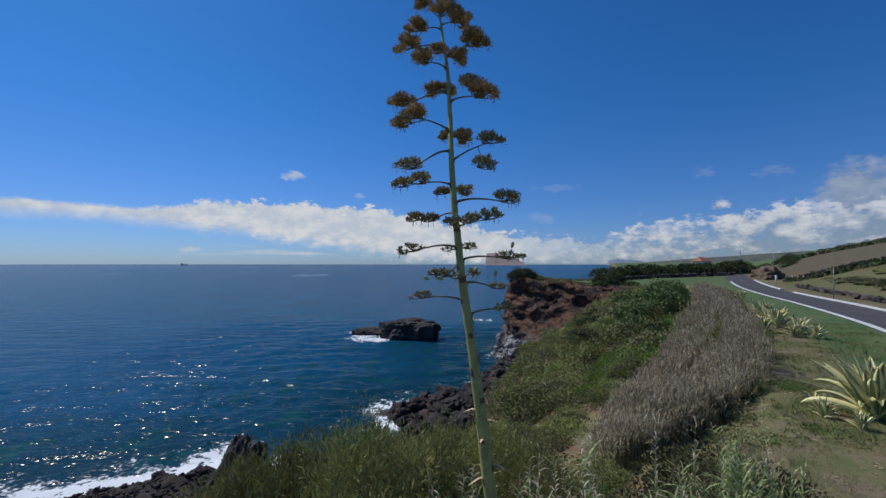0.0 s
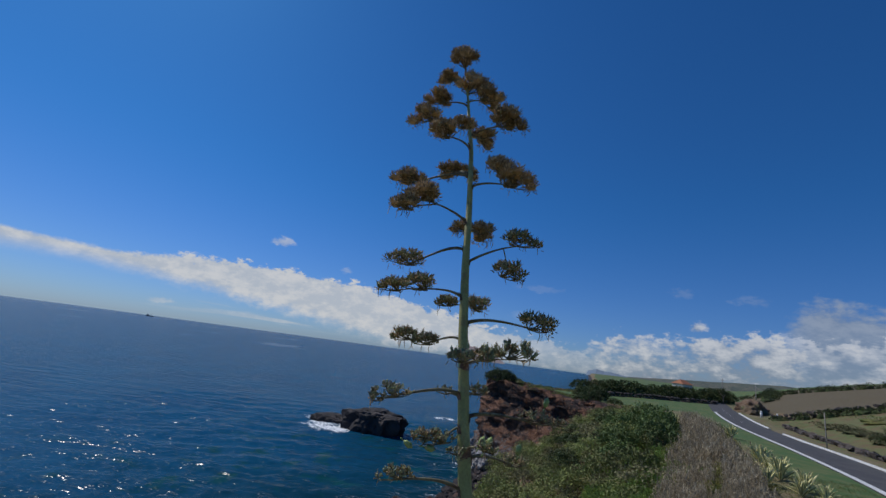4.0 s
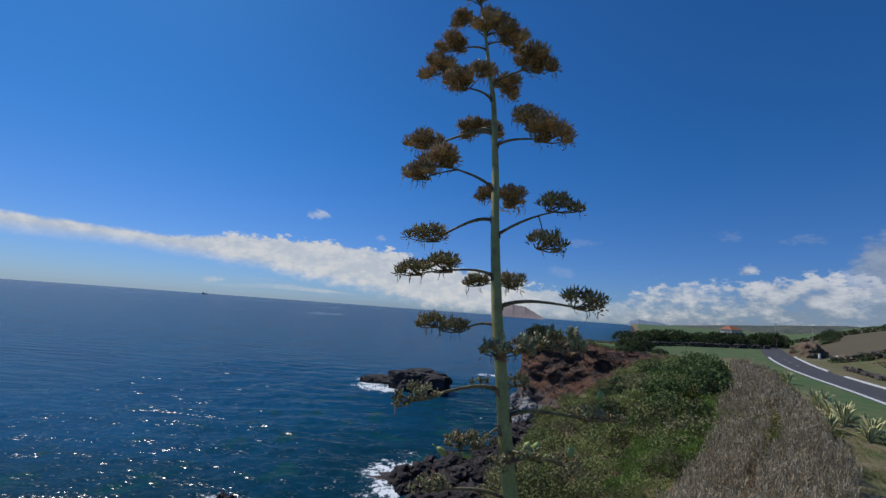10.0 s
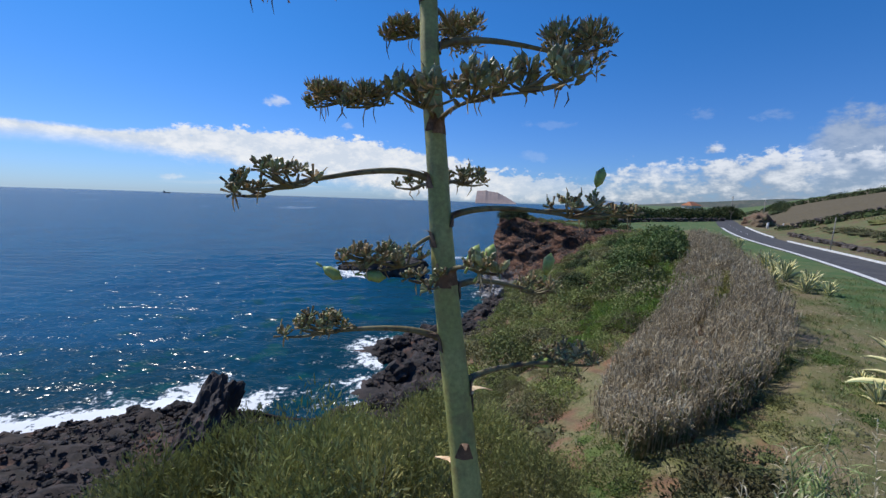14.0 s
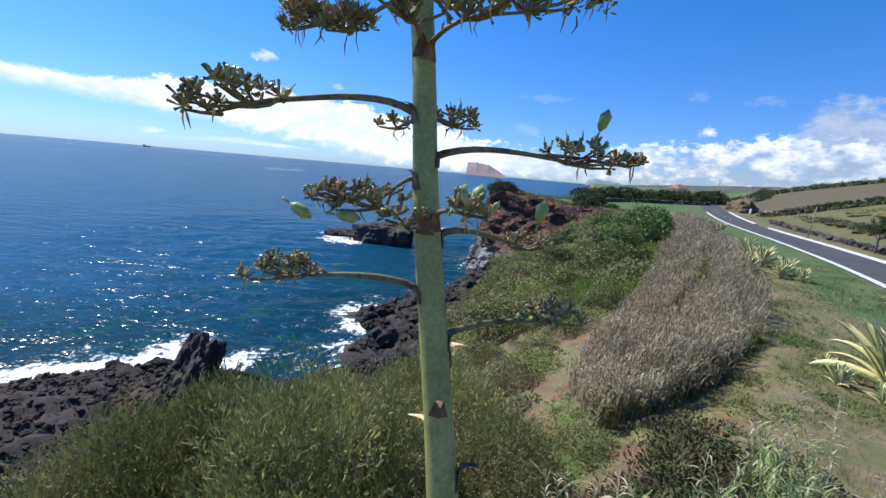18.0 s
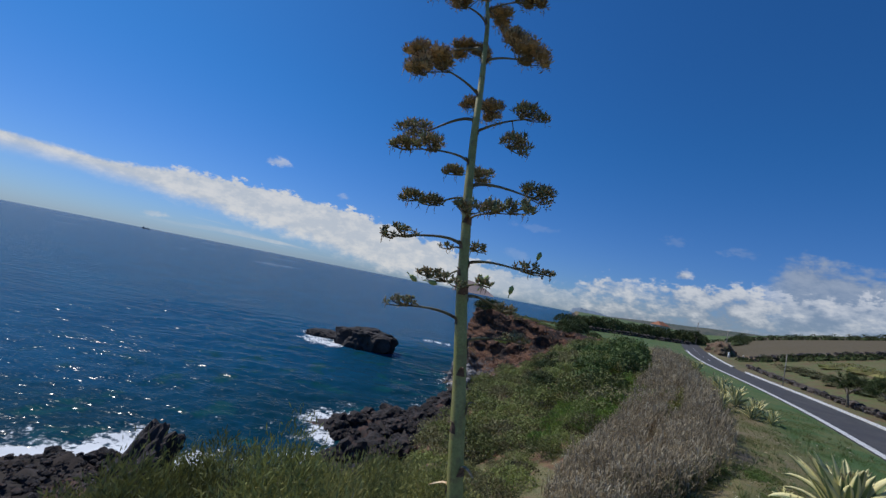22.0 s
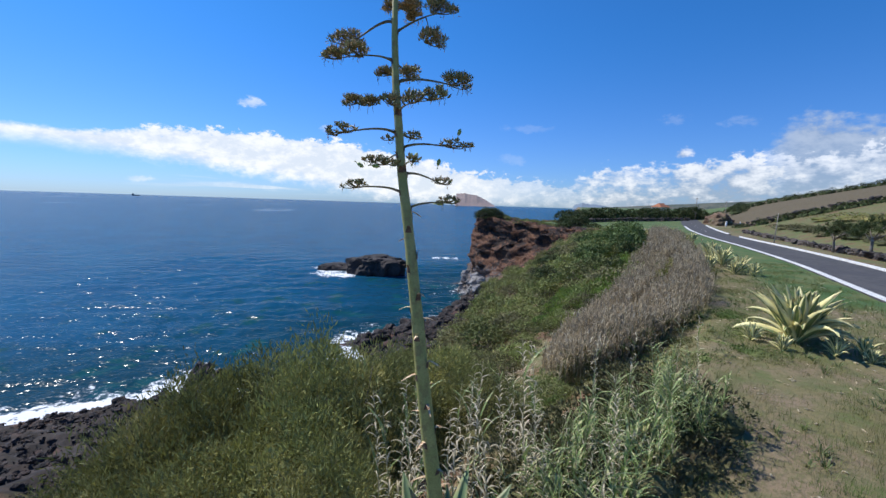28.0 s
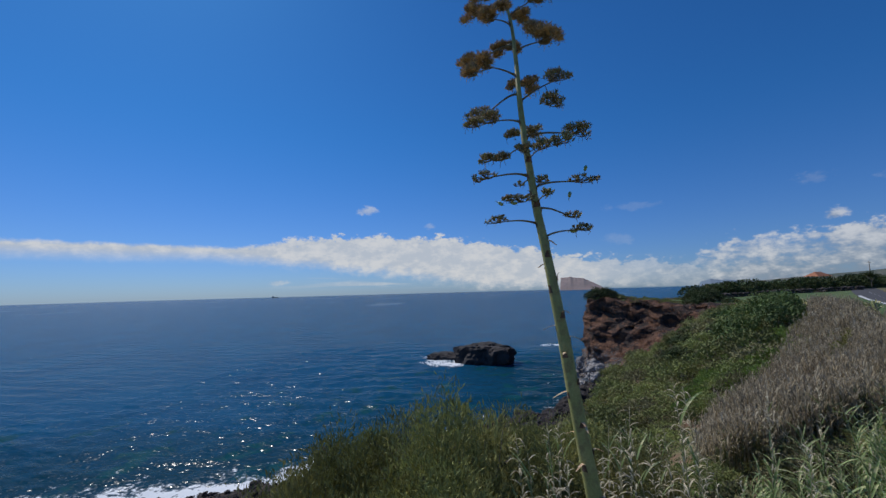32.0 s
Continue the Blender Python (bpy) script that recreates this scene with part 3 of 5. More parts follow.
# the agave flower stalk on the rim of the slope
M_STALK = mottled("stalk_green", (0.33, 0.325, 0.095), (0.40, 0.375, 0.125), (0.29, 0.25, 0.085), 4.0, 60, 0.62, 0.35, 0.004)
M_TWIG = mottled("stalk_branch", (0.16, 0.13, 0.055), (0.22, 0.19, 0.09), (0.10, 0.06, 0.035), 9, 70, 0.7, 0.3, 0.002)
M_DRY = mottled("dried_flowers", (0.54, 0.38, 0.20), (0.37, 0.27, 0.14), (0.66, 0.50, 0.27), 6, 60, 0.85, 0.0, isle=0.55, trans=0.2)
M_POD = mottled("green_pods", (0.20, 0.22, 0.085), (0.30, 0.31, 0.13), (0.28, 0.18, 0.08), 12, 80, 0.5, 0.2, 0.002, isle=0.4)
M_BRACT = mottled("papery_bracts", (0.74, 0.55, 0.33), (0.46, 0.27, 0.14), (0.80, 0.63, 0.40), 14, 70, 0.8, 0.2, 0.002, vary=0.3)

SX_, SZ_ = (0.615, 0.274, 0.078, -0.07, -0.173, -0.263, -0.534), (17, 19.5, 21, 22, 23, 24.5, 26.5)
SK = curve(list(zip(SZ_, SX_)))


def stalk_at(z):
    return Vector((float(SK(z)), 1.73 + 0.228 * (z - 22) + 0.0266 * (z - 22) ** 2, z))


def stalk_r(z):
    return float(np.interp(z, (16, 19, 20, 21, 22, 24, 25.5, 26.6), (0.085, 0.076, 0.066, 0.056, 0.046, 0.031, 0.018, 0.008)))


stalk = tagged(new("agave_flower_stalk"), "tall green agave flower stalk with branched brown and green seed clusters", "plant")
stalk.location = stalk_at(16.2)
stalk.matrix_world = Matrix.Translation(stalk.location)
HOME = stalk.location.copy()


def stalk_part(name, acc, material, label="", parent=None, smooth=True):
    me = acc.mesh(name, smooth)
    me.transform(Matrix.Translation(-HOME))
    return part_mesh(name, me, material, parent or stalk, label, smooth)


acc = Acc()
zs = np.linspace(16.1, 26.4, 90)
acc.tube([stalk_at(z) + Vector((noise.noise((z * 2, 0, 3)), noise.noise((z * 2, 5, 3)), 0)) * 0.008 for z in zs], [stalk_r(z) * (1 + 0.06 * noise.noise((z * 3, 1, 1))) for z in zs], 14)
stalk_part("stem", acc, M_STALK, "thick green stem with brown scars")
rng = random.Random(5)


M_SCAR = mottled("brown_bracts", (0.10, 0.062, 0.038), (0.17, 0.10, 0.062), (0.24, 0.155, 0.10), 14, 70, 0.8, 0.3, 0.002, vary=0.25)


def bract(z, ang, size, curl, pale):
    """A dry scale leaf that clasps the stem with a brown base and curls its pointed tip away."""
    c, r = stalk_at(z), stalk_r(z)
    acc = Acc()
    verts, n = [], 7
    for i in range(n + 1):
        t = i / n
        half = min(0.75, 0.032 / r) * (1 - t) ** 1.15 + 0.02
        k = max(0.0, t - 0.4) / 0.6
        rad = r + 0.003 + curl * size * k * k * 0.9
        zz = size * (t - 0.75 * curl * k * k)
        for lay in (0.003, -0.003):
            for q in ((-1, 0, 1) if lay > 0 else (1, 0, -1)):
                a = ang + q * half
                verts.append(tuple(c + Vector((math.cos(a), math.sin(a), 0)) * (rad + lay - (0.006 * k if q == 0 else 0)) + Vector((0, 0, zz))))
    acc.v.extend(verts)
    for i in range(n):
        for j in range(6):
            acc.f.append((i * 6 + j, i * 6 + (j + 1) % 6, i * 6 + 6 + (j + 1) % 6, i * 6 + 6 + j))
            acc.m.append(1 if pale and i >= 3 else 0)
    stalk_part("bract", acc, [M_SCAR, M_BRACT], smooth=False)


def cluster(acc, c, r, kind, out):
    """A flower head of several small umbels: dry flowers, pods or bare stubs on forked twigs."""
    out = Vector((out.x, out.y, 0)).normalized()
    side = Vector((-out.y, out.x, 0))
    r = r * (1.12 if kind in "dm" else 1.08)
    root = c - out * r * 0.55 - Vector((0, 0, r * 0.4))
    count = {"d": 9, "m": 9, "g": 7, "p": 10}[kind] if r > 0.085 else 4
    for i in range(count):
        a, u = i * 2.4 + rng.uniform(-0.4, 0.4), math.sqrt((i + 0.4) / count)
        px, py = math.cos(a) * u, math.sin(a) * u
        wide = 1.15 if kind in "pg" else 0.9 if kind == "m" else 0.8
        q = c + out * (px * r * wide) + side * (py * r * wide * 0.9) + Vector((0, 0, r * (0.28 * (1 - u * u) - 0.30 * max(0.0, px) - 0.12 + rng.uniform(-0.08, 0.08))))
        mid = root.lerp(q, 0.55) - Vector((0, 0, r * 0.10))
        acc.tube([root, mid, q - Vector((0, 0, 0.01))], [0.0065, 0.0055, 0.004], 5, 0, False)
        rs = r * rng.uniform(0.34, 0.46) * (0.75 if kind == "p" else 1.0)
        if kind == "d":
            acc.spindle(q - Vector((0, 0, rs * 0.3)), (0, 0, 1), rs * 0.95, rs * 1.5, 7, 1)
        flowers = int({"d": 90, "m": 22, "g": 9, "p": 0}[kind] * min(1.3, (rs / 0.07) ** 1.3))
        for k in range(flowers):
            d = Vector((rng.gauss(0, 1), rng.gauss(0, 1), rng.gauss(0.55, 0.75))).normalized()
            b = q + d * rs * rng.uniform(0.45, 0.85)
            way = (d + Vector((0, 0, 0.5)) + Vector((rng.gauss(0, 0.2), rng.gauss(0, 0.2), 0))).normalized()
            acc.spindle(b, way, rng.uniform(0.028, 0.055), rng.uniform(0.006, 0.011), 3, 1)
        pods = int({"d": 5, "m": 20, "g": 11, "p": 2}[kind] * min(1.3, (rs / 0.06)))
        for k in range(pods):
            d = Vector((rng.gauss(0, 1), rng.gauss(0, 1), rng.gauss(0.5, 0.6))).normalized()
            b = q + d * rs * rng.uniform(0.3, 0.8)
            way = (d * 0.7 + Vector((0, 0, 0.8))).normalized()
            fat = kind == "g" and rng.random() < 0.7
            l = rng.uniform(0.045, 0.062) if fat else rng.uniform(0.026, 0.042)
            acc.spindle(b, way, l, l * (0.44 if fat else 0.40), 7, 2, 0.5)
            if rng.random() < 0.5:
                tip = b + way * l
                acc.tube([tip - way * 0.003, tip + (way + Vector((rng.gauss(0, 0.4), rng.gauss(0, 0.4), 0))) * 0.016], [0.0028, 0.0012], 4, 1, False)
        for k in range({"d": 4, "m": 18, "g": 14, "p": 16}[kind]):          # stubs of flowers that fell
            d = Vector((rng.gauss(0, 1), rng.gauss(0, 1), rng.gauss(0.35, 0.7))).normalized()
            b = q + d * rs * rng.uniform(0.0, 0.55)
            e = b + d * rng.uniform(0.014, 0.028) + Vector((0, 0, 0.008))
            acc.tube([q.lerp(b, 0.4), b, e], [0.0028, 0.0026, 0.0052], 5, rng.choice((0, 2, 1, 2)))
    for i in range({"d": 9, "m": 4, "g": 5, "p": 2}[kind]):              # withered threads that hang below
        q = c + out * rng.uniform(-0.4, 1.0) * r + side * rng.uniform(-0.6, 0.6) * r - Vector((0, 0, r * 0.35))
        l = rng.uniform(0.03, 0.07) + (0.07 * rng.random() if kind in "dm" else 0)
        acc.tube([q, q + Vector((rng.uniform(-0.01, 0.01), 0, -l * 0.5)), q + Vector((rng.uniform(-0.02, 0.02), rng.uniform(-0.02, 0.02), -l))], [0.002, 0.0034, 0.001], 4, 1, False)


def branch(z, kind, *tips):
    p0 = stalk_at(z)
    arm = None
    for i, (x, y, zz, r) in enumerate(tips):
        end = Vector((x, y, zz - r * 0.45))
        d = end - p0
        acc = Acc()
        flat = Vector((d.x, d.y, 0))
        lift = Vector((0, 0, 0.07 * flat.length + 0.02))
        r0 = 0.006 + 0.010 * min(1, flat.length)
        if i == 0:
            line = bez(p0 - Vector((0, 0, 0.035)), p0 + flat * 0.22 + lift, p0 + flat * 0.62 + Vector((0, 0, d.z * 0.7)) + lift * 0.5, end, 12)
            acc.tube(line, list(np.linspace(r0 * 1.35, r0 * 0.5, 12)), 8)
            arm = stalk_part("branch", acc, M_TWIG, "curved brownish branch of the flower stalk")
            mid = line[8]
        else:
            acc.tube(bez(mid, mid.lerp(end, 0.3) + Vector((0, 0, 0.02)), mid.lerp(end, 0.7), end, 7), list(np.linspace(r0 * 0.6, r0 * 0.35, 7)), 6)
            stalk_part("twig", acc, M_TWIG, "", arm)
        acc = Acc()
        cluster(acc, Vector((x, y, zz)), r, kind, d if i == 0 else end - mid)
        stalk_part("seed_head", acc, [M_TWIG, M_DRY, M_POD], {"d": "dense brown dried flower cluster", "m": "brown and green seed cluster", "g": "cluster of plump green pods", "p": "sparse cluster of small pods"}[kind], arm, False)["kind"] = "stuff"
    bract(z - 0.05, math.atan2(tips[0][1] - p0.y, tips[0][0] - p0.x), 0.10, 0.45, False)


branch(26.3, "d", (-0.53, 2.98, 26.36, 0.19))
branch(26.14, "d", (-0.37, 2.98, 25.96, 0.22))
branch(26.08, "d", (-0.72, 3.20, 26.19, 0.13))
branch(25.65, "d", (-0.14, 3.01, 25.80, 0.20))
branch(25.57, "d", (-0.77, 2.88, 25.62, 0.17))
branch(25.22, "d", (-0.91, 2.89, 25.36, 0.19))
branch(24.80, "d", (-0.60, 2.28, 24.82, 0.16), (-0.39, 2.33, 24.94, 0.11))
branch(25.02, "d", (0.09, 2.56, 25.20, 0.20))
branch(25.02, "d", (-0.15, 2.96, 25.17, 0.16))
branch(24.43, "d", (-0.50, 2.84, 24.63, 0.15), (-0.30, 2.84, 24.61, 0.12))
branch(24.24, "d", (0.21, 2.22, 24.30, 0.19), (0.02, 2.17, 24.41, 0.14))
branch(24.39, "d", (-0.95, 2.68, 24.39, 0.18))
branch(23.79, "d", (-0.67, 2.02, 23.96, 0.17), (-0.83, 1.97, 23.81, 0.13))
branch(23.71, "d", (-0.06, 2.55, 23.80, 0.15), (-0.30, 2.50, 23.80, 0.09))
branch(23.36, "m", (0.29, 2.09, 23.62, 0.15), (0.22, 2.12, 23.31, 0.15))
branch(23.49, "m", (-0.80, 2.43, 23.39, 0.18))
branch(23.01, "m", (-0.58, 1.84, 23.06, 0.14), (-0.79, 1.84, 23.01, 0.11))
branch(22.97, "m", (-0.04, 2.33, 22.99, 0.13), (-0.33, 2.28, 22.98, 0.09))
branch(22.79, "m", (0.52, 2.13, 22.87, 0.16))
branch(22.64, "m", (-0.47, 2.09, 22.60, 0.10), (-0.67, 2.14, 22.62, 0.10))
branch(22.44, "g", (0.06, 1.58, 22.52, 0.10), (0.28, 1.63, 22.58, 0.13))
branch(22.45, "g", (-0.14, 1.54, 22.49, 0.10))
branch(22.22, "p", (-0.63, 1.48, 22.20, 0.11), (-0.71, 1.48, 22.15, 0.07))
branch(22.07, "p", (0.50, 1.75, 22.12, 0.11), (0.66, 1.75, 22.10, 0.04))
branch(22.18, "p", (0.03, 2.07, 22.24, 0.10))
branch(22.17, "p", (-0.24, 2.07, 22.20, 0.07))
branch(21.99, "p", (-0.25, 1.63, 21.91, 0.10), (-0.36, 1.61, 21.92, 0.08))
branch(21.85, "g", (0.09, 1.45, 21.91, 0.05))
branch(21.84, "p", (-0.10, 1.44, 21.87, 0.07))
branch(21.79, "p", (0.39, 2.03, 21.74, 0.09))
branch(21.60, "p", (-0.52, 1.54, 21.66, 0.09), (-0.45, 1.54, 21.68, 0.04))
branch(21.44, "p", (0.48, 1.71, 21.53, 0.09), (0.37, 1.71, 21.49, 0.04))
for k in range(30):
    z = 17.4 + k * 0.135
    pale = z < 20.5 or rng.random() < 0.3
    bract(z, k * 2.4 + 0.4, rng.uniform(0.11, 0.16), rng.uniform(0.8, 1.3) if pale else 0.5, pale)
# single ripe pods, plump and green
M_RIPE = mottled("ripe_pod_green", (0.27, 0.38, 0.09), (0.36, 0.44, 0.13), (0.30, 0.30, 0.10), 20, 90, 0.45, 0.2, 0.001)
for x, y, z, dx, dz in ((-0.49, 1.55, 21.87, 0.8, -0.5), (-0.34, 1.55, 21.845, 1.0, -0.1), (0.04, 1.5, 21.90, 0.4, 0.9), (0.075, 1.5, 21.87, 0.4, 0.9), (0.10, 1.5, 21.90, 0.3, 1.0), (0.33, 1.62, 21.86, 0.2, 1.0), (0.32, 1.7, 21.48, 1.0, 0.1), (0.53, 1.75, 22.19, 0.3, 1.0)):
    acc = Acc()
    acc.spindle((x, y, z), (dx, 0.1, dz), 0.088, 0.042, 12, 0, 0.5)
    acc.tube([(x, y, z), Vector((x, y, z)) - Vector((dx, 0.1, dz)).normalized() * 0.025], [0.004, 0.005], 6)
    stalk_part("ripe_pod", acc, M_RIPE, "plump ripe green pod")

# rocks on the shore and in the sea
M_LAVA = mottled("black_lava", (0.018, 0.016, 0.016), (0.046, 0.036, 0.033), (0.075, 0.046, 0.036), 0.7, 6, 0.9, 1.0, 0.16, vary=0.35)


def rock_mesh(name, seed, sub=3, rough=0.45, sharp=1.0, columns=0.0):
    bm = bmesh.new()
    bmesh.ops.create_icosphere(bm, subdivisions=sub, radius=1.0)
    for v in bm.verts:
        p = v.co.copy()
        n = noise.fractal((p.x * 1.3 + seed * 7, p.y * 1.3, p.z * 1.3), 0.7, 2.1, 5)
        c = noise.noise((p.x * 5 + seed, p.y * 5, 0))
        v.co = p * (1 + rough * n * sharp) + Vector((p.x, p.y, 0)) * columns * c
    me = bpy.data.meshes.new(name)
    bm.to_mesh(me)
    bm.free()
    return me


def rock(name, me, loc, size, turn, label, category="rock", group=""):
    ob = new(name, me)
    ob.matrix_world = pose(*loc, 0, 0, turn) @ Matrix.Diagonal((*size, 1))
    return tagged(ob, label, category, group)


M_STACK = mottled("black_basalt", (0.017, 0.015, 0.016), (0.042, 0.035, 0.033), (0.06, 0.045, 0.04), 0.7, 6, 0.85, 0.9, 0.2)


def sea_stack(loc, size, seed, label, turn=0):
    me = rock_mesh("sea_rock", seed, 5, 0.30, 1.0, 0.20)
    for v in me.vertices:                                   # flat, notched top and steep ribbed sides
        if v.co.z > 0.42:
            v.co.z = 0.42 + (v.co.z - 0.42) * 0.35
    me.materials.append(M_STACK)
    return rock("sea_rock", me, loc, size, turn, label)


sea_stack((-19.5, 114, 0.2), (8.4, 5.5, 8.6), 2.0, "dark ribbed basalt rock standing in the sea", -6)
sea_stack((-32.5, 118.5, -0.6), (6.0, 3.5, 3.9), 5.0, "low black rock awash in white foam", 10)

spike_me = rock_mesh("lava_spur", 9.0, 5, 0.34, 1.1, 0.06)
for v in spike_me.vertices:
    if v.co.z > 0:
        v.co.x += v.co.z * 0.45
        v.co.y += v.co.z * 0.15
spike_me.materials.append(M_LAVA)
rock("lava_spur", spike_me, (-21.6, 30.6, 1.2), (2.3, 3.6, 4.2), 20, "tall jagged black lava spur above the surf")
for k, (x, y, s) in enumerate(((-19.8, 32.8, 1.5), (-18.6, 31.6, 1.2), (-27.0, 34.6, 1.5), (-31.0, 34.2, 1.0))):
    me = rock_mesh("lava_boulder", 20 + k, 4, 0.4)
    me.materials.append(M_LAVA)
    rock("lava_boulder", me, (x, y, 0.7), (s, s * 0.8, s * 0.75), 40 * k, "black lava boulder washed by the surf")

rng = random.Random(11)
variants = []
for k in range(7):
    me = rock_mesh("boulder", 40 + k, 3, 0.45)
    me.materials.append(M_LAVA)
    variants.append(me)
# big stones along the broken shore
for k in range(240):
    y = rng.uniform(30, 84)
    s, f = float(shore_x(y)), float(foot_x(y))
    x = rng.uniform(max(s, -11.5) - 1.6, f + 0.6)
    r = rng.choice((0.5, 0.6, 0.8, 1.0, 1.3, 1.7)) * rng.uniform(0.7, 1.1)
    rock("boulder", variants[k % 7], (x, y, lie(x, y) + 0.2 + 0.1 * r), (r, r * rng.uniform(0.7, 1.1), r * rng.uniform(0.55, 0.85)), rng.uniform(0, 360), "dark basalt boulder on the rocky shore", "rock", "shore boulders")
# rubble of the lava shelf, uncountable
acc = Acc()
base = [rock_mesh("tmp", 60 + k, 1, 0.7) for k in range(5)]
data = [([v.co.copy() for v in me.vertices], [tuple(p.vertices) for p in me.polygons]) for me in base]
for me in base:
    bpy.data.meshes.remove(me)
for k in range(8500):
    y = rng.uniform(8, 41)
    s, f = float(shore_x(y)), float(foot_x(y))
    x = rng.uniform(max(s, -48), f + 0.5)
    if y > 38 and x < -14:
        continue
    r = 0.06 + 0.34 * rng.random() ** 4
    vs, fs = data[k % 5]
    m = pose(x, y, lie(x, y) + 0.28 + 0.9 * abs(noise.noise((x * 0.16, y * 0.16, 4))), 0, 0, rng.uniform(0, 360)) @ Matrix.Diagonal((r, r * 0.8, r * rng.uniform(0.5, 0.9), 1))
    acc.add([tuple(m @ v) for v in vs], fs)
ob = part_mesh("lava_rubble", acc.mesh("lava_rubble"), M_LAVA)
tagged(ob, "broken black lava rubble covering the rock shelf", "rocks", "", "stuff")
# pale boulders heaped under the headland
M_PALE = mottled("pale_rock", (0.30, 0.28, 0.26), (0.20, 0.18, 0.17), (0.42, 0.40, 0.38), 0.6, 5, 0.9, 0.8, 0.15, vary=0.3)
for k in range(46):
    y = rng.uniform(79, 97)
    x = float(foot_x(y)) + rng.uniform(-2.2, 1.5)
    r = rng.uniform(0.5, 1.5)
    me = variants[k % 7]
    if k < 7:
        pale = [m.copy() for m in variants] if k == 0 else pale
        pale[k].materials.clear()
        pale[k].materials.append(M_PALE)
    rock("pale_boulder", pale[k % 7], (x, y, max(0.2, rng.uniform(0, 1) ** 2 * 5.0)), (r, r, r * 0.9), rng.uniform(0, 360), "pale grey boulder heaped under the cliff", "rock", "cliff foot boulders")

# islets on the horizon; aerial haze is painted into their base colours
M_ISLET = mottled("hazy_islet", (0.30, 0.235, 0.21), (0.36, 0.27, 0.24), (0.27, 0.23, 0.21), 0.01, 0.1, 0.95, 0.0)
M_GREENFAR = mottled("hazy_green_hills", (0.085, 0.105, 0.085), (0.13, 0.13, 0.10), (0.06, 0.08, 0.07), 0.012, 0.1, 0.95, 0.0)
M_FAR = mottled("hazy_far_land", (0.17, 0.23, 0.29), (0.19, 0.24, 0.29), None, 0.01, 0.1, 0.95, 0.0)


def islet(name, az0, az1, dist, outline, material, label):
    """Land far out at sea between two bearings; outline: heights along it from one end to the other."""
    acc = Acc()
    n = 60
    rows = []
    for i in range(n + 1):
        t = i / n
        a = radians(az0 + (az1 - az0) * t)
        h = max(float(np.interp(t, *zip(*outline))) * (1 + 0.05 * noise.noise((t * 14, 2, dist))), 0.5)
        d = dist
        out = Vector((math.sin(a), math.cos(a), 0))
        w = 160
        rows.append([out * (d - w * 1.4), out * (d - w * 0.6) + Vector((0, 0, h * 0.62)), out * d + Vector((0, 0, h)), out * (d + w) + Vector((0, 0, h * 0.8)), out * (d + w * 1.6)])
    acc.add([tuple(q - Vector((0, 0, 2)) if k in (0, 4) else q) for row in rows for k, q in enumerate(row)], [(i * 5 + j, i * 5 + j + 1, i * 5 + j + 6, i * 5 + j + 5) for i in range(n) for j in range(4)])
    return tagged(part_mesh(name, acc.mesh(name), material), label, "island")


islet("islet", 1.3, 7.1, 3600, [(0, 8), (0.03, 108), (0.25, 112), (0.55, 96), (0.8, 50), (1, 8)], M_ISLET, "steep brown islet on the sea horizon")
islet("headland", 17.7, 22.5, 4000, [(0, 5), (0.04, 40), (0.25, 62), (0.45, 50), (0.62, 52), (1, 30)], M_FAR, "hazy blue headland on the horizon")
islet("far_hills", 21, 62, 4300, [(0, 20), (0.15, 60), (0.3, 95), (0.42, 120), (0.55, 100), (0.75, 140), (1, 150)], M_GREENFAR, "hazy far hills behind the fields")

# the ship far out
M_SHIP = mottled("ship_hull", (0.10, 0.11, 0.13), (0.16, 0.17, 0.19), None, 0.2, 2, 0.6, 0.0)
ship = tagged(new("ship"), "small grey ship far out on the horizon", "ship")
ship.matrix_world = Matrix.Translation((math.sin(radians(-38.0)) * 3900, math.cos(radians(-38.0)) * 3900, 0)) @ pose(0, 0, 0, 0, 0, 40)
for nm, (x0, x1, w, z0, z1) in dict(hull=(-28, 28, 8, -1, 7), deckhouse=(-22, -10, 6, 7, 16), mast=(8, 10, 1, 7, 20)).items():
    bm = bmesh.new()
    bmesh.ops.create_cube(bm, size=1, matrix=Matrix.Translation(((x0 + x1) / 2, 0, (z0 + z1) / 2)) @ Matrix.Diagonal((x1 - x0, w, z1 - z0, 1)))
    for v in bm.verts:
        if nm == "hull" and v.co.z < 0:
            v.co.x *= 0.8
    bmesh.ops.bevel(bm, geom=bm.edges[:], offset=0.3, segments=1)
    part(nm, bm, M_SHIP, ship)

# scrub, reeds, canes and agaves
rng = random.Random(21)
M_TAM = mottled("tamarisk_green", (0.235, 0.245, 0.076), (0.38, 0.345, 0.125), (0.145, 0.16, 0.056), 0.9, 9, 0.85, 0.0, isle=0.35, trans=0.16, vary=0.35)
M_BARK = mottled("grey_bark", (0.16, 0.13, 0.10), (0.28, 0.25, 0.21), None, 8, 40, 0.9, 0.4, 0.01)
M_SCRUB = mottled("scrub_green", (0.165, 0.195, 0.05), (0.29, 0.265, 0.085), (0.21, 0.165, 0.068), 0.4, 6, 0.85, 0.0, isle=0.45, trans=0.28)
M_BRIGHT = mottled("bright_scrub", (0.16, 0.25, 0.045), (0.22, 0.29, 0.06), (0.12, 0.19, 0.04), 0.5, 6, 0.8, 0.0, isle=0.35, trans=0.3, vary=0.15)
M_DARKBUSH = mottled("dark_bush", (0.045, 0.075, 0.02), (0.075, 0.095, 0.03), (0.05, 0.05, 0.02), 0.5, 6, 0.85, 0.0, isle=0.35, trans=0.2, vary=0.2)
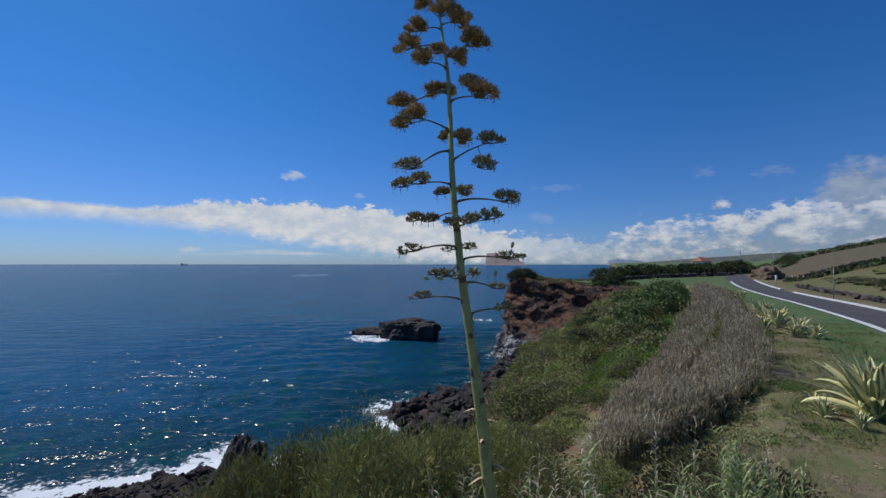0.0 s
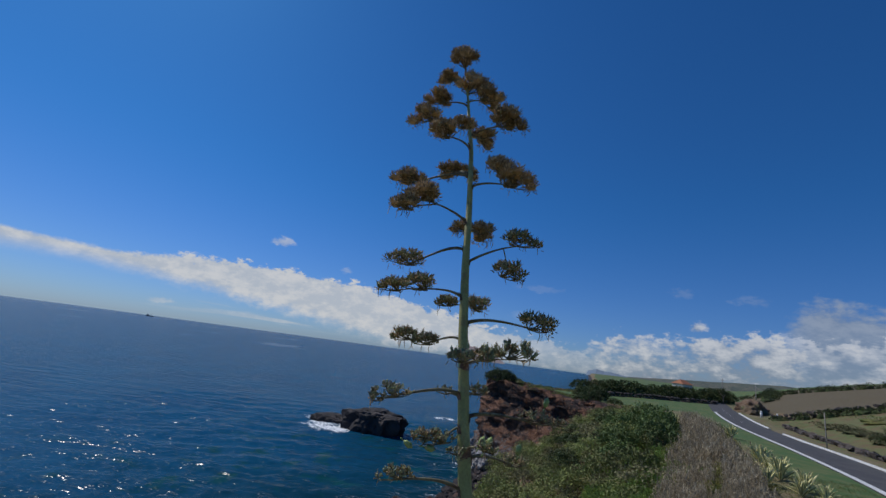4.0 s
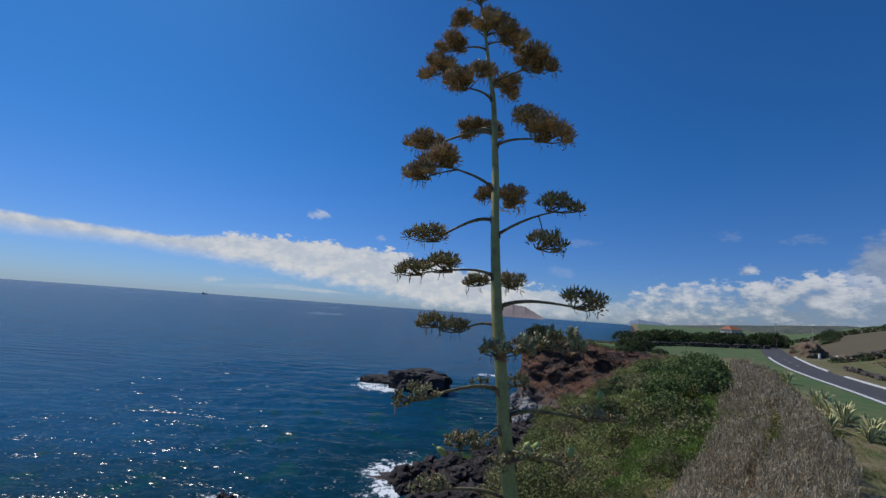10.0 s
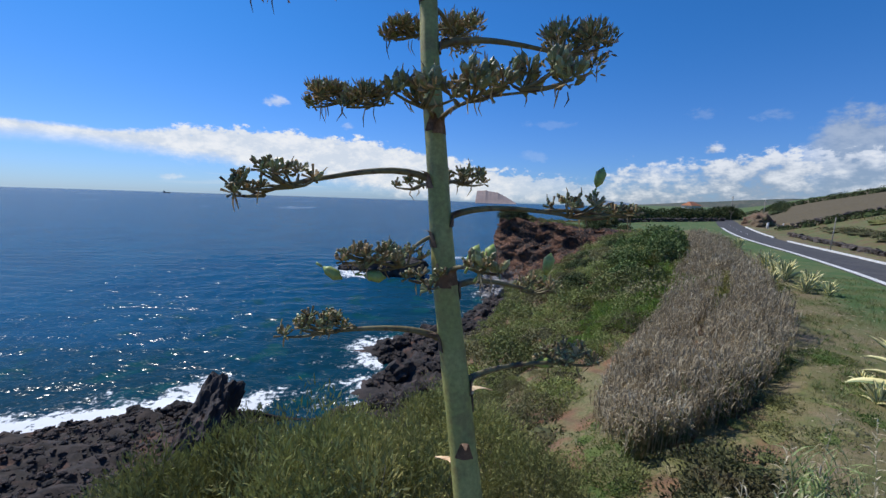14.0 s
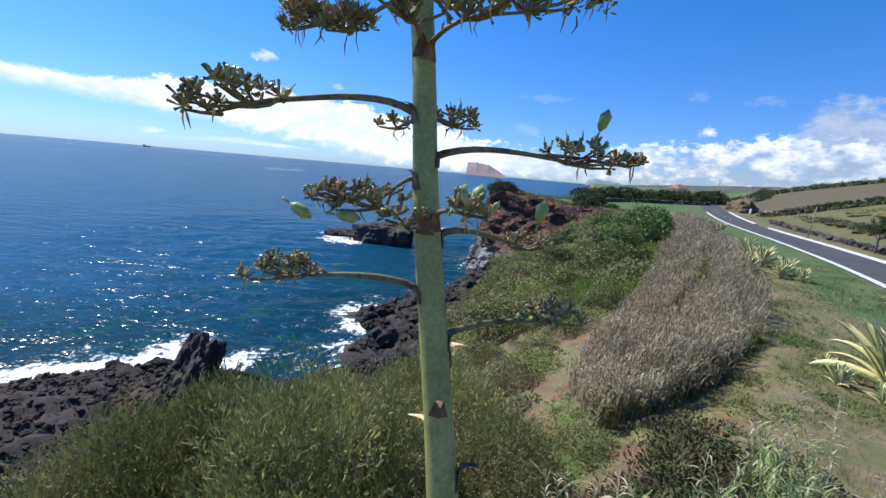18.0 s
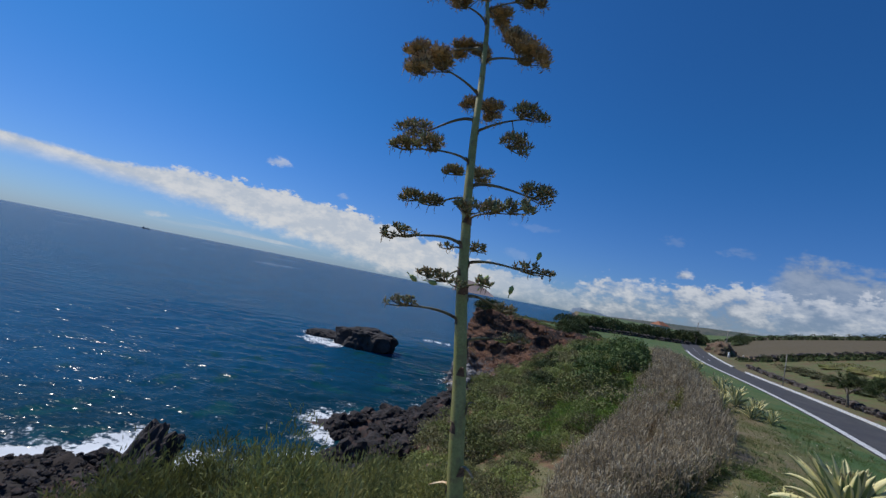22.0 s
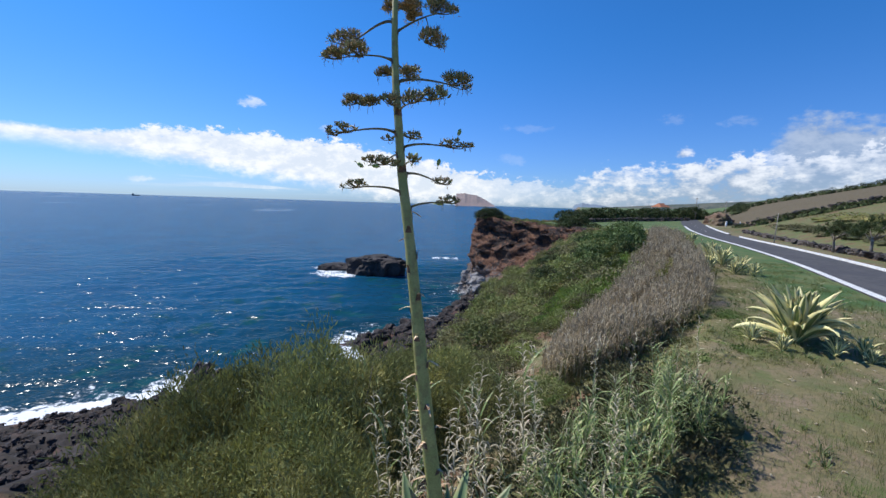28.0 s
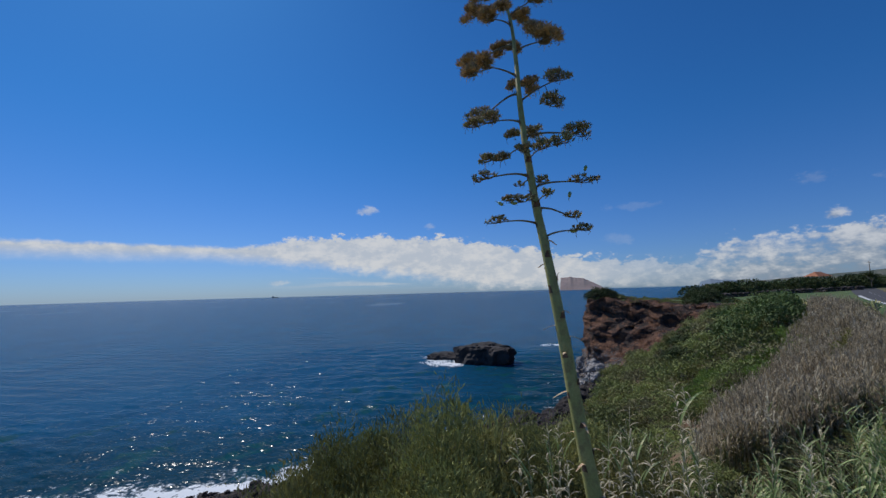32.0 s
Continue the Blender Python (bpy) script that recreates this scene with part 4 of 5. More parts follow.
M_EVER = mottled("evergreen_dome", (0.095, 0.155, 0.038), (0.14, 0.19, 0.05), (0.07, 0.115, 0.03), 0.5, 6, 0.75, 0.0, isle=0.25, trans=0.12, vary=0.15)
M_REED = mottled("dead_reeds", (0.41, 0.34, 0.225), (0.29, 0.235, 0.15), (0.55, 0.48, 0.34), 0.4, 5, 0.9, 0.0, isle=0.4, trans=0.25)
M_REEDG = mottled("green_reeds", (0.13, 0.16, 0.06), (0.19, 0.19, 0.08), None, 0.5, 6, 0.85, 0.0, isle=0.35, trans=0.25)
M_CANE = mottled("cane_leaf_green", (0.14, 0.225, 0.07), (0.25, 0.32, 0.10), (0.55, 0.52, 0.25), 3, 30, 0.55, 0.0, vary=0.35, trans=0.3)
M_CANEDRY = mottled("cane_leaf_dry", (0.76, 0.68, 0.50), (0.60, 0.50, 0.33), (0.40, 0.32, 0.19), 4, 30, 0.85, 0.0, vary=0.3, trans=0.45)
M_CANESTEM = mottled("cane_stem", (0.30, 0.28, 0.13), (0.42, 0.37, 0.22), None, 6, 40, 0.6, 0.2, 0.003)


def away():
    a = rng.uniform(0, 2 * math.pi)
    return Vector((math.cos(a), math.sin(a), 0))


def shrub_mesh(name, sprays, blades, leaf, spread, tall, seed):
    """Feathery crown: sprays that rise from the middle and carry fine leaves; radius about 1, height about tall."""
    acc = Acc()
    r = random.Random(seed)
    lumps = []
    for i in range(22):
        a, u = i * 2.4 + r.uniform(-0.5, 0.5), math.sqrt((i + 0.5) / 22)
        lumps.append(Vector((math.cos(a) * u * spread, math.sin(a) * u * spread, tall * (math.sqrt(max(0.04, 1 - u * u * 0.92)) * r.uniform(0.6, 1.0)))))
    for i in range(sprays):
        c = r.choice(lumps)
        o = Vector((r.gauss(0, 1), r.gauss(0, 1), r.gauss(0.35, 0.8)))
        o.normalize()
        low = c + o * spread * 0.05 + Vector((0, 0, -0.14 * tall))
        top = c + o * spread * r.uniform(0.12, 0.27) + Vector((0, 0, r.uniform(-0.03, 0.06) * tall))
        way = (top - low).normalized()
        for k in range(blades):
            p = low.lerp(top, r.random()) + Vector((r.gauss(0, 1), r.gauss(0, 1), r.gauss(0, 1))) * 0.035 * spread
            d = way + Vector((r.gauss(0, 1), r.gauss(0, 1), r.gauss(0.0, 1))) * 0.9
            acc.blade(p, d, Vector((r.gauss(0, 1), r.gauss(0, 1), r.gauss(0, 0.4))), leaf * r.uniform(0.5, 1.3), leaf * 0.34, 0.2, 1)
    return acc.mesh(name)


def trunk_mesh(name, limbs, spread, tall, seed, thick=0.03):
    acc = Acc()
    r = random.Random(seed)
    for i in range(limbs):
        a = r.uniform(0, 2 * math.pi)
        e = Vector((math.cos(a) * spread * r.uniform(0.2, 0.8), math.sin(a) * spread * r.uniform(0.2, 0.8), tall * r.uniform(0.55, 0.95)))
        k = Vector((r.uniform(-0.15, 0.15), r.uniform(-0.15, 0.15), -0.25))
        line = bez(k, k + Vector((0, 0, tall * 0.3)), e * 0.6 + Vector((r.uniform(-0.2, 0.2), r.uniform(-0.2, 0.2), 0)), e, 6)
        acc.tube(line, list(np.linspace(thick, thick * 0.2, 6)), 5)
        for q in range(3):
            s = line[2 + q]
            acc.tube([s, s + Vector((r.uniform(-0.3, 0.3), r.uniform(-0.3, 0.3), r.uniform(0.15, 0.4))) * spread], [thick * 0.4, thick * 0.1], 4)
    return acc.mesh(name, True)


def plant(name, crown, trunk, mats, loc, scale, turn, label, category, group):
    e = tagged(new(name), label, category, group)
    e.matrix_world = pose(*loc, 0, 0, turn) @ Matrix.Diagonal((*scale, 1))
    for nm, me, m in (("trunk", trunk, mats[1]), ("crown", crown, mats[0])):
        if not me.materials:
            me.materials.append(m)
        o = new(nm, me)
        o.parent = e
    return e


def tuft_mesh(name, lumps, leaves, leaf, spread, tall, seed, wide=0.4, loose=0.5, rise=0.4):
    """A bush of rounded, uneven tufts over a dome; small leaves lie round each tuft and reach out and up."""
    r = np.random.default_rng(seed)
    i = np.arange(lumps)
    a, u = i * 2.4 + r.uniform(-0.5, 0.5, lumps), np.sqrt((i + 0.5) / lumps)
    c = np.stack([np.cos(a) * u * spread, np.sin(a) * u * spread, tall * (np.sqrt(np.clip(1 - 0.9 * u * u, 0.05, 1)) * r.uniform(0.62, 0.92, lumps) - 0.1)], -1)
    size = spread * r.uniform(0.16, 0.36, lumps)
    n = lumps * leaves
    k = np.repeat(i, leaves)
    o = r.normal(0, 1, (n, 3)) + np.array([0, 0, 0.45])
    o /= np.linalg.norm(o, axis=1)[:, None]
    p = c[k] + o * (size[k] * (0.55 + 0.55 * r.random(n)) * (0.85 + 0.3 * r.random(n)))[:, None]
    face = o + r.normal(0, loose, (n, 3))
    d = np.cross(face, r.normal(0, 1, (n, 3)))
    d /= np.linalg.norm(d, axis=1)[:, None]
    d = d + o * rise + np.array([0, 0, rise * 0.8])
    d /= np.linalg.norm(d, axis=1)[:, None]
    w = np.cross(face, d)
    w /= np.linalg.norm(w, axis=1)[:, None]
    l = (leaf * r.uniform(0.6, 1.5, n))[:, None]
    v = np.stack([p, p + d * l * 0.5 - w * l * wide * 0.5, p + d * l, p + d * l * 0.5 + w * l * wide * 0.5], 1).reshape(-1, 3)
    me = bpy.data.meshes.new(name)
    me.from_pydata(v.tolist(), [], np.arange(4 * n).reshape(n, 4).tolist())
    return me


# tamarisk thicket below the stalk: x, y, top, radius
tam = [(tuft_mesh("crown", 115, 150, 0.066, 1.0, 1.9, 31 + k, 0.2, 0.8, 0.9), trunk_mesh("trunk", 8, 0.85, 1.65, 51 + k, 0.018)) for k in range(4)]
for k, (x, y, top, r) in enumerate(((-2.3, 6.3, 18.25, 1.5), (-3.9, 7.4, 17.35, 1.6), (-0.9, 7.2, 17.5, 1.4), (-5.4, 6.4, 17.15, 1.5), (-5.0, 8.0, 16.8, 1.4), (-6.9, 7.0, 16.2, 1.8), (-2.0, 4.4, 17.3, 1.4), (-3.9, 4.4, 16.6, 1.6), (-5.8, 4.6, 15.6, 1.7),
                                    (-8.2, 9.0, 14.6, 2.0), (-5.2, 9.8, 15.6, 1.9), (-2.6, 9.4, 16.4, 1.7), (0.6, 9.6, 16.8, 1.5), (-10.2, 11.5, 12.9, 2.1), (-7.0, 12.6, 13.7, 2.1), (-3.8, 12.8, 14.8, 2.0), (-0.8, 12.6, 15.6, 1.8),
                                    (-7.8, 6.2, 14.3, 1.9), (-9.6, 7.6, 13.4, 2.0), (-1.2, 3.4, 17.2, 1.2), (1.6, 7.6, 17.0, 1.2))):
    g, top = lie(x, y) - 0.15, top + 0.35
    c, t = tam[k % 4]
    plant("tamarisk_bush", c, t, (M_TAM, M_BARK), (x, y, g), (0.5 * r + 0.27 * (top - g), 0.5 * r + 0.27 * (top - g), (top - g) / 1.80), 67 * k, "feathery green tamarisk bush with bare grey twigs", "bush", "tamarisk thicket")

# round evergreen bushes on the slope and the headland
rnd = [(tuft_mesh("crown", 46, 70, 0.10, 1.0, 1.25, 71 + k, 0.5, 0.35, 0.2), trunk_mesh("trunk", 6, 0.8, 1.0, 81 + k)) for k in range(3)]
for k, (x, y, r, h, dark) in enumerate(((22.6, 54, 2.2, 2.0, 0), (24.6, 50, 2.0, 2.2, 0), (18.6, 45.3, 2.0, 1.8, 0), (21.0, 42.5, 2.0, 2.0, 0), (26.0, 55.5, 2.0, 2.2, 0), (19.5, 49.5, 2.2, 1.8, 1), (23.6, 46.6, 1.9, 2.2, 0),
                                        (17.8, 57.6, 2.4, 1.6, 1), (14.3, 48.5, 2.2, 1.5, 1), (21.4, 66, 2.6, 1.6, 1), (24.5, 62, 2.4, 2.0, 1), (27.0, 70, 2.4, 1.8, 1), (28.7, 90, 2.0, 2.3, 1), (31.6, 91.5, 2.2, 2.6, 1), (29.5, 87.5, 1.8, 2.0, 1), (33.4, 95, 2.2, 2.4, 1), (26.6, 84.5, 1.5, 1.3, 1),
                                        (10.4, 96.5, 2.3, 2.2, 1), (12.4, 98.5, 2.4, 2.4, 1), (11.0, 101, 2.4, 2.6, 1), (14.2, 101, 2.0, 1.8, 1), (15.5, 98, 1.3, 0.9, 1), (35.5, 62, 1.6, 1.2, 1), (33.0, 52.5, 1.3, 1.0, 0), (16.8, 41, 1.7, 1.4, 0), (33, 84, 1.4, 1.2, 1))):
    c, t = rnd[k % 3] if not dark else rnd[(k + 1) % 3]
    if dark:
        key = "dark%d" % ((k + 1) % 3)
        if key not in bpy.data.meshes:
            c2 = c.copy()
            c2.name = key
            c2.materials.clear()
            c2.materials.append(M_DARKBUSH)
        c = bpy.data.meshes[key]
    plant("evergreen_bush", c, t, (M_EVER, M_BARK), (x, y, lie(x, y) - 0.1), (r * 1.1, r * 1.1, h * (1.3 if not dark else 1.0)), 53 * k, "dense dark evergreen bush on the cliff edge" if dark else "rounded bright green bush on the slope", "bush", "slope bushes")

# edges of the reed stand across each line of y
reed_l = curve([(9.5, 4.2), (11, 4.2), (13, 4.6), (16, 6.0), (18.5, 7.4), (21, 9.3), (23.5, 11.4), (27, 13.4), (32, 16.4), (36, 19.0), (43, 23.6), (55, 30.0), (64, 35.0)])
reed_r = curve([(9.5, 5.6), (11, 8.0), (13, 10.4), (15, 12.4), (18.5, 14.9), (22, 17.0), (27, 19.8), (32, 22.4), (37, 24.9), (43, 28.3), (50, 32.0), (57, 35.5), (64, 37.5)])
# low scrub that covers the slope
gen = np.random.default_rng(4)


def leaf_cloud(name, centres, radii, heights, per, leaf, material, label, category):
    """Many small leaves round each centre, in one mesh: tilted blades on lumpy domes."""
    n = len(centres) * per
    pick = gen.choice(len(centres), n, p=radii ** 2 / (radii ** 2).sum())
    c, r, h = centres[pick], radii[pick], heights[pick]
    a, u = gen.uniform(0, 2 * np.pi, n), np.sqrt(gen.random(n))
    p = c + np.stack([np.cos(a) * u * r, np.sin(a) * u * r, h * np.sqrt(np.clip(1 - u * u * 0.85, 0, 1)) * (1.06 - 0.5 * gen.random(n) ** 2.2)], -1)
    d = np.stack([np.cos(a) * u, np.sin(a) * u, np.full(n, 0.8)], -1) + gen.normal(0, 0.55, (n, 3))
    d /= np.linalg.norm(d, axis=1)[:, None]
    s = np.cross(d, gen.normal(0, 1, (n, 3)))
    s /= np.linalg.norm(s, axis=1)[:, None]
    l = (leaf * gen.uniform(0.5, 1.5, n))[:, None]
    w = l * 0.27
    v = np.stack([p - s * w * 0.5, p + d * l * 0.5 - s * w, p + d * l, p + d * l * 0.5 + s * w], 1).reshape(-1, 3)
    me = bpy.data.meshes.new(name)
    # solid dome in the leaf colour, added inside each bush to block light
    m, q = len(centres), 7
    el, fi = np.array([0.0, 0.45, 0.85]), np.arange(q) * 2 * np.pi / q
    k = gen.uniform(0.55, 0.75, (m, 3, q))
    ring = np.stack([np.cos(fi) * np.cos(el)[:, None] * k * radii[:, None, None], np.sin(fi) * np.cos(el)[:, None] * k * radii[:, None, None], np.sin(el)[:, None] * k * heights[:, None, None]], -1)
    ring = (ring + centres[:, None, None]).reshape(m, -1, 3)
    tip = centres[:, None] + np.stack([0 * radii, 0 * radii, 0.68 * heights], -1)[:, None]
    dome = np.concatenate([ring, tip], 1).reshape(-1, 3)
    one = [(r * q + j, r * q + (j + 1) % q, (r + 1) * q + (j + 1) % q, (r + 1) * q + j) for r in (0, 1) for j in range(q)] + [(2 * q + j, 2 * q + (j + 1) % q, 3 * q) for j in range(q)]
    faces = np.arange(4 * n).reshape(n, 4).tolist() + [tuple(4 * n + i * (3 * q + 1) + a for a in f) for i in range(m) for f in one]
    me.from_pydata(np.concatenate([v, dome]).tolist(), [], faces)
    return tagged(part_mesh(name, me, material), label, category, "", "stuff")


def scatter(n, y0, y1, u0, u1, keep=lambda x, y: True):
    out = []
    while len(out) < n:
        y = gen.uniform(y0, y1)
        f, r = float(foot_x(y)), float(rim_x(y))
        x = f + gen.uniform(u0, u1) * (r - f)
        if keep(x, y):
            out.append((x, y, lie(x, y)))
    return np.array(out)


def bare(x, y):
    """Where the red soil and the reeds show instead of scrub."""
    f, r = float(foot_x(y)), float(rim_x(y))
    u = (x - f) / (r - f)
    if 9.5 < y < 66 and x > float(reed_l(y)) - (1.3 if y < 27 else 0.2):
        return False
    if 9 < y < 72 and u > 0.97:
        return False
    if (y < 12 and x > 3.6 + 0.25 * y) or (y < 7.5 and x > 1.6):
        return False
    if y > 76 and u > 0.30 * max(0.1, (84 - y) / 8):
        return False
    return noise.noise((x * 0.25, y * 0.25, 2)) > -0.42


M_SLOPE = mottled("slope_bush_green", (0.185, 0.225, 0.062), (0.25, 0.26, 0.086), (0.22, 0.205, 0.08), 0.5, 6, 0.85, 0.0, isle=0.25, trans=0.12, vary=0.4, alt=(0.20, 0.185, 0.085))
near_bush = [(tuft_mesh("crown", 42, 68, 0.082, 1.0, 1.15, 131 + k, 0.36, 0.5, 0.6), trunk_mesh("trunk", 7, 0.8, 0.95, 151 + k, 0.022)) for k in range(4)]
far_bush = [(tuft_mesh("crown", 34, 50, 0.095, 1.0, 1.1, 161 + k, 0.5, 0.4, 0.4), trunk_mesh("trunk", 5, 0.8, 0.9, 171 + k, 0.03)) for k in range(4)]


def slope_bushes(n, y0, y1, kinds, r0, r1, label, gap):
    """Bushes side by side, no closer than their size allows, on the overgrown slope."""
    done = []
    for k in range(n * 40):
        if len(done) == n:
            break
        y = y0 + (y1 - y0) * gen.random()
        f, r = float(foot_x(y)), float(rim_x(y))
        x = f + gen.uniform(0.03, 1.0) * (r - f)
        size = gen.uniform(r0, r1)
        if not bare(x, y) or any((x - a) ** 2 + (y - b) ** 2 < (gap * (size + c)) ** 2 for a, b, c in done):
            continue
        done.append((x, y, size))
        c, t = kinds[len(done) % 4]
        plant("slope_bush", c, t, (M_SLOPE, M_BARK), (x, y, lie(x, y) - 0.15), (size, size, size * gen.uniform(0.6, 1.15)), float(gen.uniform(0, 360)), label, "bush", "slope thicket")


slope_bushes(125, 5, 27, near_bush, 0.5, 1.3, "feathery olive green bush on the steep slope", 0.42)
slope_bushes(185, 25, 84, far_bush, 0.8, 2.6, "olive green bush on the far slope", 0.44)
# undergrowth colour darkened to paint in the shade of gaps between bushes
M_UNDER = mottled("shaded_undergrowth", (0.075, 0.085, 0.03), (0.12, 0.11, 0.045), (0.11, 0.085, 0.045), 0.6, 6, 0.9, 0.0, isle=0.3, trans=0.1)
cs = scatter(260, 3, 84, 0.04, 1.0, bare)
leaf_cloud("slope_undergrowth", cs, gen.uniform(0.5, 1.4, len(cs)), gen.uniform(0.2, 0.7, len(cs)), 260, 0.13, M_UNDER, "low dark undergrowth between the slope bushes", "undergrowth")
cs = np.array([(gen.normal(15.0, 2.4), 0.0, 0.0) for k in range(130)])
cs[:, 1] = 32.5 + 1.1 * (cs[:, 0] - 15) + gen.normal(0, 2.2, len(cs))
cs[:, 2] = [lie(x, y) for x, y, _ in cs]
leaf_cloud("bright_scrub", cs, gen.uniform(0.6, 1.3, len(cs)), gen.uniform(0.5, 1.1, len(cs)), 420, 0.14, M_BRIGHT, "patch of bright green scrub on the slope", "scrub")


# stand of dead reeds along the rim
def reed_bed(name, spots, tall, leaves, material, label, coarse=1.0):
    acc = Acc()
    for x, y, k in spots:
        z = lie(x, y) - 0.05
        h = tall * rng.uniform(0.6, 1.1) * k * (1 + 0.45 * noise.noise((x * 0.5, y * 0.5, 3)) + 0.25 * noise.noise((x * 1.6, y * 1.6, 8)))
        lean = Vector((rng.gauss(0.03, 0.06), rng.gauss(0, 0.06), 1)).normalized()
        b = Vector((x, y, z))
        acc.blade(b, lean, away(), h, 0.024 * coarse, 0.04, 2)
        for i in range(leaves):
            t = rng.uniform(0.25, 0.97)
            o = away()
            acc.blade(b + lean * h * t, o * rng.uniform(0.15, 0.5) + Vector((0, 0, rng.uniform(0.7, 1.2))), o.cross(Vector((0, 0, 1))), rng.uniform(0.16, 0.36), 0.04 * coarse, rng.uniform(0.6, 2.4), 2)
    return tagged(part_mesh(name, acc.mesh(name), material), label, "reeds", "", "stuff")


def reed_spots(n, y0, y1, keep):
    out = []
    while len(out) < n:
        y = y0 + (y1 - y0) * rng.random()
        a, b = float(reed_l(y)), float(reed_r(y))
        x = rng.uniform(a - 0.8, b + 0.8)
        e = keep(x, y)
        if rng.random() < e:
            out.append((x, y, 0.6 + 0.4 * e))
    return out


def reed_keep(x, y):
    e = min(x - float(reed_l(y)), float(reed_r(y)) - x)
    gap = (0.8 if y < 22 else 1.9) * noise.noise((x * 0.3, y * 0.3, 6)) + 0.5 * noise.noise((x * 1.1, y * 1.1, 2))
    track = 1.0 if abs(x - float(reed_l(y)) - 2.6 - 0.05 * y) > 0.35 or not 15 < y < 30 else 0.25
    return max(0.0, min(1.0, e / 0.5 + 0.25 + gap)) * track


reed_bed("dead_reeds", reed_spots(6200, 9.6, 27, reed_keep), 1.4, 7, M_REED, "dense stand of dead grey reeds along the slope edge")
reed_bed("dead_reeds", reed_spots(5200, 26, 64, reed_keep), 1.6, 5, M_REED, "dead grey reeds running up to the road's bend", 1.7)
cs = np.array([(x, y, lie(x, y) - 0.05) for x, y, _ in reed_spots(170, 23, 62, lambda x, y: 1.0 - reed_keep(x, y) if reed_l(y) < x < reed_r(y) else 0.0)])
leaf_cloud("reed_brush", cs, gen.uniform(0.5, 1.1, len(cs)), gen.uniform(0.4, 1.0, len(cs)), 200, 0.13, M_SCRUB, "low green brush in the gaps of the reeds", "undergrowth")
reed_bed("green_reeds", reed_spots(520, 9.6, 16, lambda x, y: reed_keep(x, y) * (y < 10.5 + 0.5 * (x - 4))), 0.9, 8, M_REEDG, "green shoots at the foot of the dead reeds")


# giant canes close to the camera: each with its stem and single leaves
leaf_me = []
for k in range(6):
    acc = Acc()
    acc.blade((0, 0, 0), (0.55, 0, 0.85), (0, 1, 0), 0.55 + 0.07 * k, 0.052 + 0.005 * k, 0.15 + 0.25 * k, 6, 0, 0.35)
    leaf_me.append(acc.mesh("leaf", True))
leaf_dry = []
for k in range(6):
    acc = Acc()
    acc.blade((0, 0, 0), (0.6, 0, 0.8), (0, 1, 0), 0.20 + 0.045 * k, 0.034 + 0.003 * k, 0.3 + 0.5 * k, 5, 0, 0.4)
    leaf_dry.append(acc.mesh("leaf", True))
for m in leaf_me:
    m.materials.append(M_CANE)
for m in leaf_dry:
    m.materials.append(M_CANEDRY)


def cane(seed, tall, n, dry, label, plume=True):
    r = random.Random(seed)
    e = tagged(new("cane"), label, "cane", "giant canes")
    acc = Acc()
    lean = Vector((r.gauss(0, 0.05), r.gauss(0, 0.05), 1))
    line = [Vector((lean.x * t * t * tall, lean.y * t * t * tall, t * tall)) for t in np.linspace(0, 1, 8)]
    acc.tube(line, list(np.linspace(0.014, 0.004, 8)), 6)
    part_mesh("stem", acc.mesh("stem", True), M_CANESTEM, e)
    for i in range(n):
        t = 0.25 + 0.73 * (i + r.random() * 0.5) / n
        o = new("leaf", r.choice(leaf_dry if r.random() < dry else leaf_me))
        o.parent = e
        s = r.uniform(0.65, 1.15) * (1.15 - 0.55 * t)
        k = Vector((lean.x * t * t * tall, lean.y * t * t * tall, t * tall))
        o.matrix_local = pose(*k, r.uniform(-15, 15), r.uniform(-30, 20), 180 * (i % 2) + r.gauss(0, 55 if dry > 0.5 else 20)) @ Matrix.Diagonal((s, s, s, 1))
    return e


dry_kinds = [cane(100 + k, 3.4, 40, 0.88, "tall dry cane with pale papery leaves") for k in range(4)]
green_kinds = [cane(200 + k, 2.2, 20, 0.12, "green giant cane with long arching leaves") for k in range(4)]
spots = []
for k in range(13):
    spots.append((dry_kinds, -0.45 + 0.12 * k + rng.uniform(-0.15, 0.15), 2.9 + rng.uniform(-0.7, 0.9), 0.84))
for k in range(9):
    spots.append((dry_kinds, rng.uniform(1.2, 3.4), 3.2 + rng.uniform(-0.4, 2.2), rng.uniform(0.5, 0.75)))
for k in range(12):
    spots.append((green_kinds, rng.uniform(0.6, 3.0), 3.0 + rng.uniform(-0.8, 2.0), rng.uniform(0.4, 0.65)))
for k in range(6):
    spots.append((dry_kinds, 1.5 + rng.uniform(-0.4, 0.7), 3.2 + rng.uniform(-0.7, 1.0), 0.88))
for k in range(120):
    x = rng.uniform(2.0, 6.2)
    spots.append((green_kinds if rng.random() < 0.93 else dry_kinds, x, 1.3 + 0.80 * x + rng.uniform(-1.3, 0.8), rng.uniform(0.42, 0.8)))
used = set()
for k, (kinds, x, y, s) in enumerate(spots):
    src = kinds[k % 4]
    m = pose(x, y, lie(x, y) - 0.05, rng.uniform(-5, 5), rng.uniform(-5, 5), rng.uniform(0, 360)) @ Matrix.Scale(s * rng.uniform(0.85, 1.1), 4)
    if src.name not in used:
        used.add(src.name)
        src.matrix_world = m
    else:
        copy_thing(src, pose(0, 0, 0)).matrix_world = m


